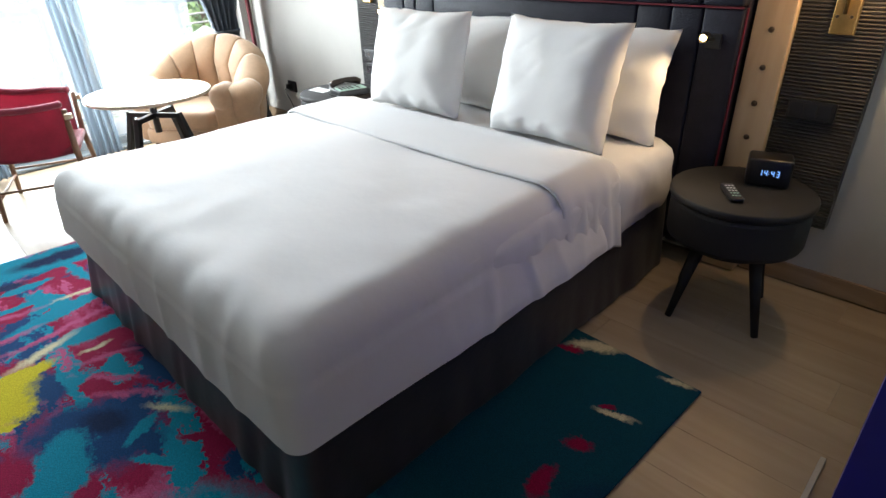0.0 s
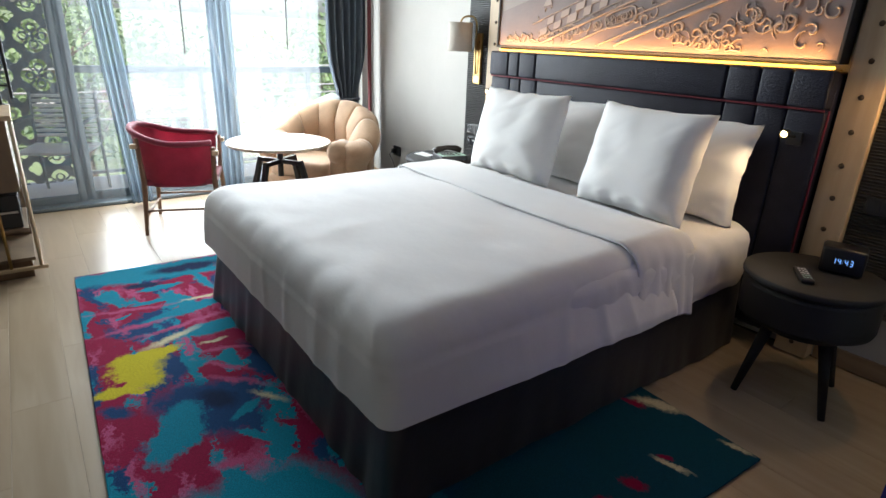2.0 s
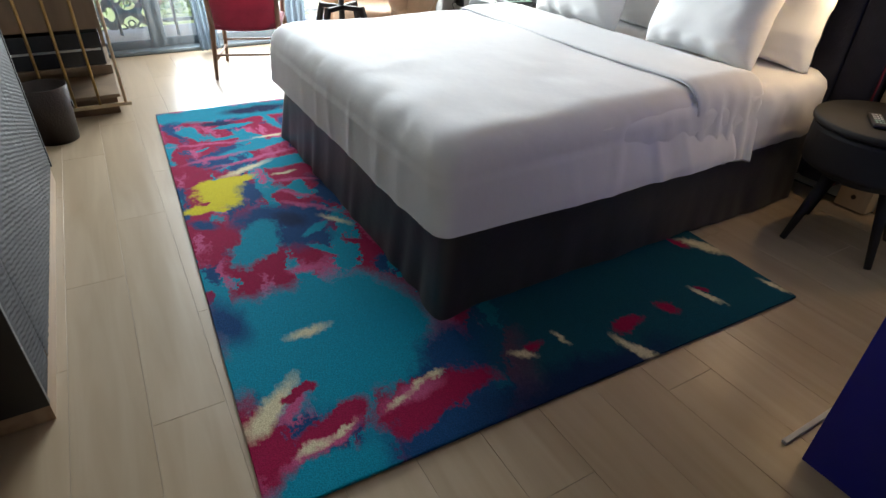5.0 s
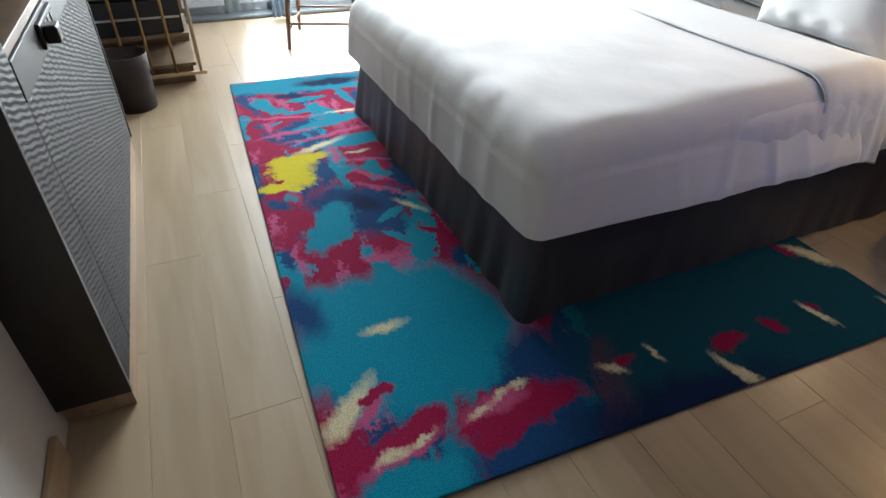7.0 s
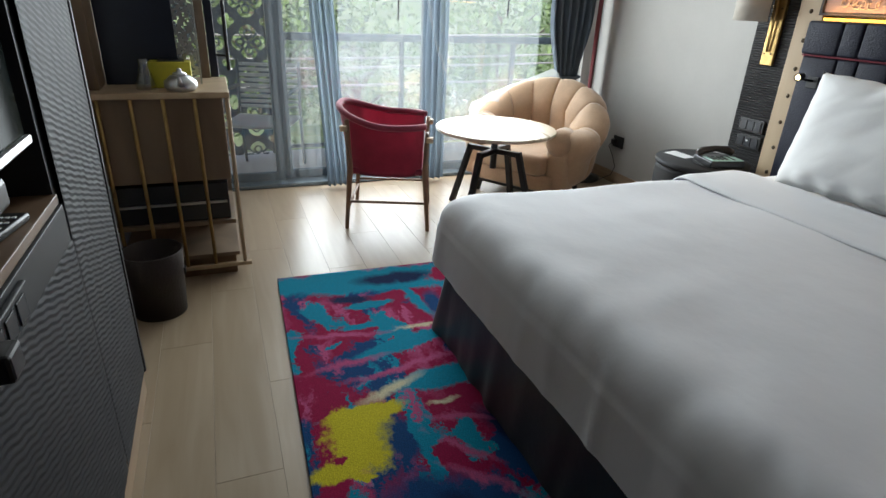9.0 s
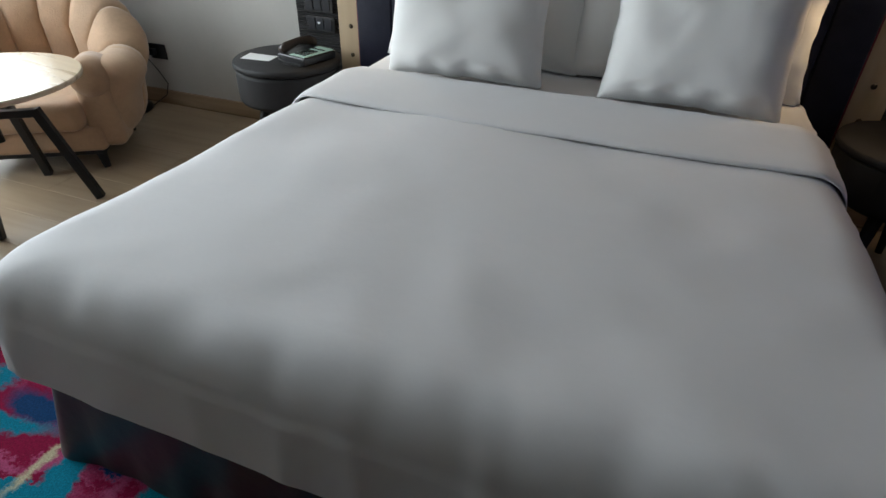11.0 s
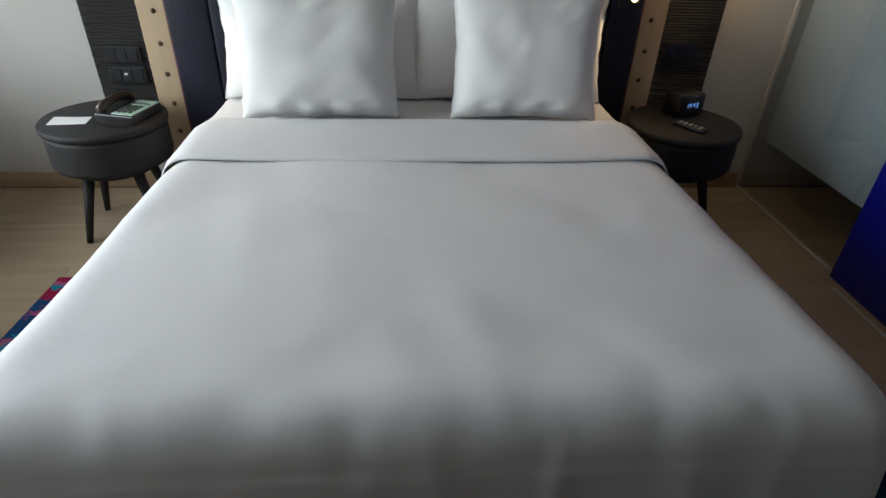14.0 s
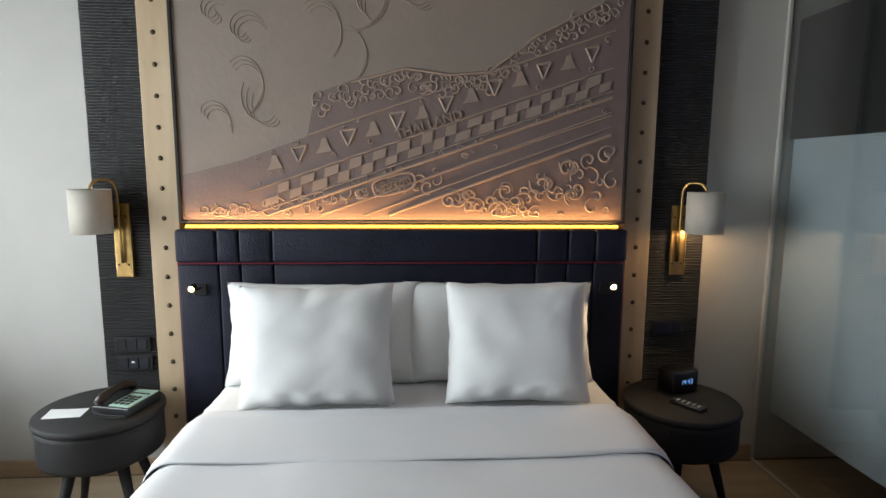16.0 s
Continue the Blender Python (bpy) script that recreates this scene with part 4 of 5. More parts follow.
for ch, x in zip("1443", (-0.028, -0.011, 0.012, 0.029)):
    digit(ch, x)
bm = bmesh.new()
for z in (0.049, 0.058):
    box(-0.001, 0.001, -0.0565, -0.0552, z, z + 0.002, 0, bm)
part("colon", bm, DIGIT, clock)


def remote(at, rz, label, length=0.15):
    r = thing("remote_control", at, label, "remote control", rz=rz)
    part("shell", box(-0.023, 0.023, -length / 2, length / 2, 0, 0.017, 0.006, seg=3), BLACK, r, smooth=True)
    for i in range(5):
        for j in range(3):
            y = -length * 0.36 + i * length * 0.16
            part("button", box(-0.014 + j * 0.011, -0.007 + j * 0.011, y, y + 0.007, 0.0172, 0.019), PAPER if i > 1 else PHONE_GREEN, r)
    return r


remote((1.24, -0.32, 0.5285), 35, "slim black remote control with pale buttons")


def sconce(x, side, group_label):
    s = thing("wall_sconce", (x, 0.112, 0.04), group_label, "wall lamp", "wall sconces")
    part("backplate", box(-0.037, 0.037, -0.016, 0.0, 1.0, 1.35, 0.004), BRASS, s)
    part("edge_band", box(0.0375, 0.043, -0.018, 0.0, 1.0, 1.35, 0.002), BRASS, s)
    for z in (1.06, 1.29):
        for dx in (-0.022, 0.022):
            part("screw", lathe([(0, 0.004), (0.005, 0.003), (0.006, 0)], 10, m=Matrix.Translation((dx, -0.0165, z)) @ Matrix.Rotation(radians(90), 4, "X")), GUN, s)
    sx, sy = side * 0.075, -0.12
    pts = [(0, -0.025, 1.07), (0, -0.03, 1.2), (0, -0.034, 1.40)]
    for k in range(1, 8):
        a = radians(90 * k / 7)
        pts.append((sx * 0.35 * (1 - math.cos(a)), -0.034 + (sy + 0.034) * 0.35 * (1 - math.cos(a)), 1.40 + 0.06 * math.sin(a)))
    for k in range(0, 8):
        a = radians(90 * k / 7)
        pts.append((sx * (0.65 + 0.35 * math.sin(a)), sy * (0.65 + 0.35 * math.sin(a)), 1.46 - 0.045 * (1 - math.cos(a))))
    part("arm", rod(pts, 0.0065, 10), BRASS, s, "bent brass rod", smooth=True)
    part("shade", lathe([(0.084, 1.222), (0.086, 1.222), (0.086, 1.418), (0.084, 1.418), (0.084, 1.222)], 40, m=Matrix.Translation((sx, sy, 0))), SHADE, s, "taupe fabric drum shade", smooth=True)
    bm = bmesh.new()
    for a in (0, 120, 240):
        rod([(sx, sy, 1.412), (sx + 0.084 * math.cos(radians(a)), sy + 0.084 * math.sin(radians(a)), 1.412)], 0.002, 6, bm)
    part("spider", bm, BRASS, s)
    part("bulb_holder", lathe([(0, 1.33), (0.014, 1.332), (0.016, 1.38), (0.01, 1.42), (0, 1.42)], 14, m=Matrix.Translation((sx, sy, 0))), BRASS, s, smooth=True)
    return s


sconce(-1.335, -1, "brass wall lamp with taupe drum shade, unlit")
sconce(1.35, 1, "brass wall lamp with taupe drum shade, lit")
point("sconce_light", (1.425, -0.008, 1.272), 2.6, (1.0, 0.66, 0.34), 0.02)
sbulb = thing("light_bulb", (1.425, -0.008, 1.34), "small glowing warm bulb inside the lampshade", "bulb")
part("bulb", lathe([(0, -0.045), (0.018, -0.04), (0.026, -0.02), (0.02, 0.01), (0.012, 0.029), (0, 0.029)], 16), glow("soft_bulb", (1, 0.7, 0.4), 6.0), sbulb, smooth=True)


def switch_plate(x0, x1, z0, z1, lit):
    s = thing("switch_plate", ((x0 + x1) / 2, 0.112, (z0 + z1) / 2 + 0.025), "black switch plate on the ribbed panel", "switch", "switch plates")
    w, h = (x1 - x0) / 2, (z1 - z0) / 2
    part("plate", box(-w, w, -0.012, 0.002, -h, h, 0.003), BLACK, s)
    for k in range(3):
        a = -w * 0.86 + k * w * 0.58
        part("rocker", box(a, a + w * 0.52, -0.0165, -0.0125, -h * 0.7, h * 0.7, 0.0015), DARK_FABRIC, s)
    if lit:
        part("indicator", box(-0.012, 0.004, -0.0185, -0.0168, 0.002, 0.012, 0.001), PAPER, s, "small white indicator")


switch_plate(-1.41, -1.24, 0.645, 0.72, False)
switch_plate(-1.405, -1.235, 0.552, 0.628, True)
switch_plate(1.245, 1.41, 0.70, 0.775, False)
sock = thing("wall_socket", (-2.55, WY - 0.002, 0.325), "black wall socket with a plug and thin lead", "socket")
part("plate", box(-0.06, 0.06, -0.012, 0.0, -0.045, 0.045, 0.004), BLACK, sock)
part("plug", box(-0.045, -0.005, -0.045, -0.0125, -0.02, 0.02, 0.005), BLACK, sock)
part("lead", rod([(-0.025, -0.045, 0), (-0.03, -0.07, -0.03), (0.02, -0.06, -0.1), (0.06, -0.05, -0.18), (0.04, -0.06, -0.25), (-0.05, -0.1, -0.318)], 0.003, 8), BLACK, sock, smooth=True)


# ---------------------------------------------------------------- seating by the window
def red_chair():
    c = thing("armchair_red", (-2.26, -1.79, 0), "crimson canvas tub chair on slim wooden legs", "chair", rz=-20)
    feet = [(-0.255, -0.245), (0.255, -0.245), (0.255, 0.245), (-0.255, 0.245)]
    for i, (x, y) in enumerate(feet):
        top = 0.6 if y > 0 else 0.66
        part("leg", rod([(x, y, 0.001), (x * 0.9, y * 0.9, 0.36), (x * 0.98, y * 0.94, top)], [0.012, 0.018, 0.014], 12), CHAIR_WOOD, c, smooth=True)
    for a, b in ((0, 1), (1, 2), (2, 3), (3, 0)):
        z = 0.17 if a % 2 else 0.13
        p, q = feet[a], feet[b]
        part("stretcher", rod([(p[0] * 0.95, p[1] * 0.95, z), (q[0] * 0.95, q[1] * 0.95, z)], 0.008, 10), CHAIR_WOOD, c, smooth=True)
    part("seat", box(-0.23, 0.23, -0.22, 0.235, 0.335, 0.375, 0.015, seg=3), RED_FELT, c, smooth=True)

    def wrap(u, v):
        a = radians(-228 + 276 * u)                       # round the back, arm to arm
        e = 2.6
        ca, sa = math.cos(a), math.sin(a)
        rx = 0.265 * (abs(ca) ** (2 / e)) * math.copysign(1, ca)
        ry = 0.25 * (abs(sa) ** (2 / e)) * math.copysign(1, sa)
        back = max(0.0, -sa)
        rise = 0.625 + 0.085 * back ** 1.3
        flare = 1 + 0.07 * v
        z = 0.335 + (rise - 0.335) * v
        return Vector((rx * flare, ry * flare - 0.035 * v * back, z))
    bm = sheet(wrap, 60, 10)
    r = bmesh.ops.solidify(bm, geom=list(bm.faces), thickness=0.022)
    part("shell", bm, RED_FELT, c, "crimson canvas wrapped back and arms", smooth=True)
    pts = [wrap(i / 60, 1.0) for i in range(61)]
    part("rim", rod([p + Vector((0, 0, 0.0)) for p in pts], 0.019, 10), RED_FELT, c, smooth=True)
    for i, (x, y) in enumerate(feet):
        z = 0.61 if y > 0 else 0.66
        part("strap", box(x * 1.07 - 0.024, x * 1.07 + 0.024, y - 0.02, y + 0.02, z - 0.06, z - 0.03, 0.004), OAK, c, "pale leather strap")
    return c


red_chair()


def cafe_table():
    t = thing("side_table", (-2.168, -1.115, 0), "round blond wood table on black steel legs", "table", rz=-10)
    part("tabletop", lathe([(0, 0.545), (0.375, 0.545), (0.384, 0.55), (0.386, 0.562), (0.382, 0.568), (0, 0.568)], 64), TABLE_TOP, t, smooth=False)
    part("column", rod([(0, 0, 0.3), (0, 0, 0.545)], 0.022, 16), BLACK_METAL, t, smooth=True)
    part("plate", box(-0.1, 0.1, -0.1, 0.1, 0.537, 0.5445, 0.002), BLACK_METAL, t)
    for k in range(4):
        a = radians(45 + 90 * k)
        c, s = math.cos(a), math.sin(a)
        bm = bmesh.new()
        R = Matrix.Rotation(a, 4, "Z")
        box(0, 0.19, -0.018, 0.018, 0.40, 0.432, 0.003, bm, R)
        tip = Matrix.Translation((0.175 * c, 0.175 * s, 0.432)) @ R @ Matrix.Rotation(radians(-17), 4, "Y")
        box(-0.018, 0.018, -0.018, 0.018, -0.448, 0.0, 0.003, bm, tip)
        part("leg", bm, BLACK_METAL, t)
    part("crank", rod([(0.02, 0, 0.48), (-0.18, 0.05, 0.48), (-0.19, 0.05, 0.495)], 0.007, 8), BLACK_METAL, t, smooth=True)
    return t


cafe_table()


def tub_armchair():
    c = thing("armchair", (-2.53, -0.625, 0), "tan suede channel-back tub armchair, partly plastic wrapped", "armchair", rz=32)
    # local: faces -y
    def slab(x0, x1, y0, y1, z0, z1, bev):
        return box(x0, x1, y0, y1, z0, z1, bev, seg=4)
    part("base", slab(-0.33, 0.33, -0.3, 0.28, 0.1, 0.22, 0.03), TAN, c, smooth=True)
    part("seat_cushion", slab(-0.27, 0.27, -0.345, 0.2, 0.215, 0.355, 0.045), TAN, c, "plump tan seat cushion", smooth=True)
    segs = 8
    for k in range(segs):
        a0, a1 = -28 + 236 * k / segs, -28 + 236 * (k + 1) / segs

        def lobe(u, v, a0=a0, a1=a1):
            # u: along the cross-section, v: across the channel
            am = a0 + (a1 - a0) * v
            a = radians(am)
            puff = math.sin(math.pi * v) ** 0.5
            back = max(0.0, math.sin(a)) ** 0.8
            top = 0.53 + 0.27 * back
            t = 2 * math.pi * u
            rr = 0.085 + 0.02 * puff
            lx, lz = rr * math.cos(t), math.sin(t)
            zc = (top + 0.12) / 2
            z = zc + (top - 0.12) / 2 * math.copysign(abs(lz) ** 0.55, lz) * (0.965 + 0.035 * puff)
            lean = 0.07 * (z - 0.25)
            roll = 0.03 * math.exp(-((z - top + 0.06) / 0.09) ** 2)
            rad = 0.345 + lx * (1.0 + (0.28 if z > top - 0.2 else 0)) + lean + roll
            y = rad * math.sin(a) * 0.92
            return Vector((rad * math.cos(a) * 1.06, y if y > 0 else y * 1.35, z))
        bm = sheet(lobe, 26, 10, wrap=True)
        bmesh.ops.holes_fill(bm, edges=[e for e in bm.edges if e.is_boundary], sides=0)
        part("channel", bm, TAN, c, "rounded suede channel", smooth=True)
    # scrolled arm fronts
    for sx in (-1, 1):
        m = Matrix.Translation((sx * 0.335, -0.235, 0.45)) @ Matrix.Rotation(radians(90), 4, "X")
        part("arm_scroll", lathe([(0, 0.06), (0.05, 0.058), (0.082, 0.045), (0.095, 0.01), (0.097, -0.08), (0, -0.08)], 28, m=m), TAN, c, smooth=True)
        part("arm_front", slab(sx * 0.335 - 0.082, sx * 0.335 + 0.082, -0.275, -0.1, 0.11, 0.45, 0.04), TAN, c, smooth=True)
    for x in (-0.27, 0.27):
        for y in (-0.24, 0.22):
            part("leg", rod([(x, y, 0.11), (x * 1.06, y * 1.06, 0.001)], [0.026, 0.017], 12), DARK_WOOD, c, smooth=True)
    part("plinth", slab(-0.3, 0.3, -0.27, 0.25, 0.075, 0.105, 0.006), DARK_WOOD, c)

    def wrapf(u, v):
        a = radians(95 + 100 * u)
        rad = 0.49 + 0.02 * nz(u * 9, v * 9) + 0.015 * nz(u * 24, v * 20, 4)
        z = 0.3 + (0.47 + 0.04 * (1 - u)) * v
        over_ = max(0, v - 0.75) * 4
        rad -= 0.22 * over_ ** 1.5
        z += 0.06 * over_ * (1 - over_)
        z -= 0.2 * u * v
        return Vector((rad * math.cos(a) * 1.05, rad * math.sin(a) * 0.95, z + 0.06))
    bm = sheet(wrapf, 30, 24)
    part("plastic_cover", bm, PLASTIC_WRAP, c, "crinkled clear plastic sheet", smooth=True)
    return c


tub_armchair()

fan = thing("fan_base", (-2.69, -0.04, 0), "round black pedestal base beside the curtain", "pedestal")
part("disc", lathe([(0, 0.001), (0.14, 0.001), (0.15, 0.012), (0.145, 0.025), (0.07, 0.045), (0.045, 0.09), (0.035, 0.14), (0, 0.14)], 40), BLACK, fan, smooth=True)
part("post", rod([(0, 0, 0.13), (0, 0, 0.62)], 0.03, 16), BLACK, fan, smooth=True)


# ---------------------------------------------------------------- window wall
def window_frames():
    y_edges = [SY, -2.35, -1.23, 0.06]
    for i, (a, b) in enumerate(zip(y_edges, y_edges[1:])):
        w = tagged(new("window_%d" % (i + 1)), "tall sliding balcony door with dark metal frame", "window", "balcony doors", "structure")
        w.location = (WX - 0.1 - 0.04 * (i % 2), 0, 0)
        for y in (a + 0.03, b - 0.03):
            part("stile", box(-0.022, 0.022, y - 0.029, y + 0.029, 0.03, 2.44, 0.003), FRAME, w)
        for z in (0.06, 2.41):
            part("rail", box(-0.02, 0.02, a + 0.06, b - 0.06, z - 0.029, z + 0.029, 0.003), FRAME, w)
        pane = part("pane", box(-0.004, 0.004, a + 0.06, b - 0.06, 0.09, 2.38), PANE, w)
        pane.visible_shadow = False
    structure("sill_track", box(WX - 0.2, WX + 0.02, SY, 0.06, 0.002, 0.03, 0.004), FRAME, "dark metal floor track of the balcony doors", category="door track")


window_frames()


def drape(name, y0, y1, x, folds, amp, material, label, pinch=None, z0=0.02, z1=2.44, lean=0.0):
    d = thing(name, (x, 0, 0), label, "curtain", "window curtains")

    def fn(u, v):
        z = z0 + (z1 - z0) * v
        mid = (y0 + y1) / 2
        w = (y1 - y0) / 2
        f = 1.0
        if pinch:
            zc, amount = pinch
            f = 1 - amount * math.exp(-((z - zc) / 0.28) ** 2)
        s = u * 2 - 1
        y = mid + s * w * f + lean * (z - 1) + 0.01 * nz(u * 5, z * 1.2, 3)
        ph = u * folds * 2 * math.pi + 0.5 * nz(u * 3, z * 0.8)
        return Vector((amp * (0.6 + 0.4 * f) * math.sin(ph) + 0.01 * nz(u * 8, z * 2), y, z))
    part("cloth", sheet(fn, max(24, folds * 10), 40), material, d, smooth=True)
    if pinch:
        z = pinch[0]
        mid = (y0 + y1) / 2 + lean * (z - 1)
        w = (y1 - y0) / 2 * (1 - pinch[1]) + 0.012
        part("tie_band", rod([(amp * 1.1 * math.cos(a), mid + w * math.sin(a), z) for a in (2 * math.pi * k / 20 for k in range(21))], 0.012, 8, closed=False), material, d, smooth=True)
    return d


drape("curtain", -2.13, -1.97, WX + 0.1, 4, 0.03, CURTAIN_GREY, "grey blue voile curtain hanging by the door", lean=-0.06)
drape("curtain", -1.36, -1.17, WX + 0.1, 4, 0.028, CURTAIN_GREY, "grey blue voile curtain gathered at the mullion", pinch=None)
drape("curtain", -0.36, 0.04, WX + 0.11, 6, 0.045, SLATE, "heavy slate blue curtain tied back by wall", pinch=(0.78, 0.45))
drape("sheer_curtain", -2.95, -2.1, WX + 0.06, 12, 0.02, SHEER_THIN, "thin white sheer curtain over the glass")
drape("sheer_curtain", -1.95, -0.4, WX + 0.05, 18, 0.02, SHEER, "thin white sheer curtain over the glass")
redtrim = thing("curtain_trim", (WX + 0.12, 0.075, 0), "narrow dark red curtain edging beside the wall", "curtain")
part("edging", sheet(lambda u, v: Vector((0.03 * math.sin(u * 6.28), -0.02 + 0.04 * u, 0.02 + 2.42 * v)), 12, 10), mat("dull_red_cloth", (0.24, 0.05, 0.06), 0.8), redtrim, smooth=True)
for i, y in enumerate((-1.55, -0.72)):
    w = thing("curtain_wand", (WX + 0.12, y, 0), "thin black curtain draw wand hanging down", "curtain wand", "curtain wands")
    part("wand", rod([(0, 0, 1.16 + 0.05 * i), (0, 0.01, 2.44)], 0.006, 8), BLACK, w)
cable = thing("tie_cord", (WX + 0.16, -1.24, 0), "pale cord looped against the gathered curtain", "cord")
part("cord", rod([(0, -0.12, 1.35), (0.01, -0.06, 1.05), (0.015, 0.02, 0.85), (0.01, 0.1, 0.72), (0, 0.12, 0.6)], 0.009, 8), SHEER, cable, smooth=True)


structure("curtain_track", box(WX + 0.001, WX + 0.2, SY, WY, 2.441, TOP - 0.001, 0.003), CEILING_DIM, "unseen boxed curtain track in the dimmed ceiling grey", category="curtain track")


# ---------------------------------------------------------------- television console
def wave_panel(x0, x1, z0, z1, y):
    """Slanting hammered waves on a flat front."""
    nx, nzv = max(6, int((x1 - x0) / 0.006)), max(6, int((z1 - z0) / 0.0042))

    def fn(u, v):
        x, z = x0 + (x1 - x0) * u, z0 + (z1 - z0) * v
        edge = min(u, 1 - u, v, 1 - v) > 0.004
        wob = 0.35 * math.sin(x * 95 + 2 * nz(x * 9, z * 9))
        d = 0.0016 * math.sin(z * 400 - x * 130 + wob * 2 + 1.2 * nz(x * 14, z * 14, 2)) if edge else -0.001
        return Vector((x, y + d, z))
    return sheet(fn, nx, nzv)


def tv_console():
    c = thing("television_console", (-0.033, -0.004, 0), "graphite wave-textured television wall unit with open niche", "wall unit")
    f, bk = -3.095, SY - 0.01
    part("carcass", box(-0.79, 0.88, bk, f - 0.012, 0.075, 0.775), GRAPHITE, c)
    part("plinth", box(-0.78, 0.87, bk, f - 0.004, 0.001, 0.0745), SKIRTING, c)
    part("end_post", box(0.72, 0.88, bk, f - 0.012, 0.776, 2.3), GRAPHITE, c)
    part("end_post", box(-0.79, -0.27, bk, f - 0.012, 0.776, 2.3), GRAPHITE, c)
    part("side_panel", box(0.881, 0.9, bk, f + 0.004, 0.075, 2.3, 0.002), BLACK, c, "black near side panel")
    part("side_panel", box(-0.81, -0.791, bk, f + 0.004, 0.075, 2.3, 0.002), GRAPHITE, c)
    for a, b, z0, z1 in ((0.702, 0.88, 0.08, 2.3), (-0.29, 0.695, 0.08, 0.772), (-0.79, -0.297, 0.08, 2.3)):
        part("wave_panel", wave_panel(a, b, z0, z1, f), WAVE, c, "graphite panel with slanting waves", smooth=True)
    part("socket_strip", box(-0.27, 0.70, f - 0.03, f + 0.002, 0.776, 0.862, 0.002), GRAPHITE, c, "plain graphite strip")
    part("niche_shelf", box(-0.27, 0.72, bk + 0.001, f - 0.004, 0.863, 0.885, 0.002), BRONZE_WOOD, c, "brown wood shelf")
    part("niche_back", box(-0.27, 0.72, bk, bk + 0.012, 0.886, 2.3), DARK_FABRIC, c)
    part("niche_top", box(-0.27, 0.72, bk + 0.013, f - 0.01, 2.0, 2.3), GRAPHITE, c)
    s = part("socket", box(0.1, 0.36, f + 0.0022, f + 0.012, 0.79, 0.85, 0.003), GRAPHITE, c, "grey double socket outlet")
    for x in (0.13, 0.19, 0.25):
        part("socket_inset", box(x, x + 0.045, f + 0.0122, f + 0.0145, 0.8, 0.84, 0.002), GRAPHITE, s)
    part("plug", box(0.29, 0.345, f + 0.0124, f + 0.045, 0.798, 0.842, 0.006), BLACK, s, "black plug adapter")
    c.scale = (0.955, 1, 1)
    return c


tv_console()
tv = thing("television", (0.21, -3.128, 0), "flat black television reflecting the window", "television")
part("panel", box(-0.435, 0.435, -0.03, 0.012, 1.0, 1.52, 0.006), BLACK, tv)
part("screen", box(-0.427, 0.427, 0.0125, 0.015, 1.03, 1.512), SCREEN, tv, "glossy dark screen")
part("bezel", box(-0.435, 0.435, 0.0125, 0.024, 1.012, 1.029, 0.003), SILVER, tv, "bright silver lower edge")
part("mount", box(-0.12, 0.12, -0.115, -0.031, 1.1, 1.4, 0.004), BLACK, tv)
part("soundbar", box(-0.3, 0.3, -0.05, 0.005, 0.93, 0.985, 0.01), BLACK, tv)
remote((-0.05, -3.15, 0.8855), 80, "black television remote on the console shelf", 0.17)


# ---------------------------------------------------------------- minibar
def minibar():
    c = thing("minibar_cabinet", (-0.033, 0.012, 0), "brown wooden minibar cabinet behind slim brass bars", "cabinet")
    x0, x1, y0, y1 = -2.1, -1.62, SY - 0.005, -2.75
    part("body", box(x0, x1, y0, y1, 0.49, 0.865, 0.004), CAB_WOOD, c)
    part("top", box(x0 - 0.01, x1 + 0.03, y0, y1 + 0.03, 0.866, 0.892, 0.004), OAK, c, "pale wood top with raised edge")
    part("back_panel", box(x0, x0 + 0.018, y0, y1, 0.1, 0.489), CAB_WOOD, c)
    part("shelf", box(x0 + 0.02, x1, y0, y1, 0.27, 0.29, 0.002), CAB_WOOD, c)
    part("drawer", box(x0 + 0.03, x1 - 0.02, y0 + 0.02, y1 - 0.02, 0.2905, 0.47, 0.004), DARK_FABRIC, c, "black drawer in the open bay")
    part("drawer_lip", box(x1 - 0.019, x1 - 0.008, y0 + 0.03, y1 - 0.03, 0.375, 0.385), SILVER, c)
    part("bottom", box(x0, x1, y0, y1, 0.1, 0.12, 0.002), CAB_WOOD, c)
    part("plinth", box(x0 + 0.02, x1 - 0.02, y0, y1 - 0.02, 0.001, 0.099), BRONZE_WOOD, c)
    for y in (y0 + 0.03, y0 + 0.155, y0 + 0.28, y0 + 0.405, y1 + 0.02):
        part("bar", rod([(x1 + 0.022, y, 0.07), (x1 + 0.022, y, 0.866)], 0.0085, 10), BRASS if y < y1 else OAK, c, smooth=True)
    for x in (x1 - 0.16, x1 - 0.32):
        part("bar", rod([(x, y1 + 0.02, 0.07), (x, y1 + 0.02, 0.866)], 0.0085, 10), OAK, c, smooth=True)
    part("foot_rail", box(x1 + 0.012, x1 + 0.034, y0, y1 + 0.05, 0.055, 0.075, 0.003), OAK, c)
    part("foot_rail", box(x0, x1 + 0.011, y1 + 0.01, y1 + 0.03, 0.055, 0.075, 0.003), OAK, c)
    return c


minibar()


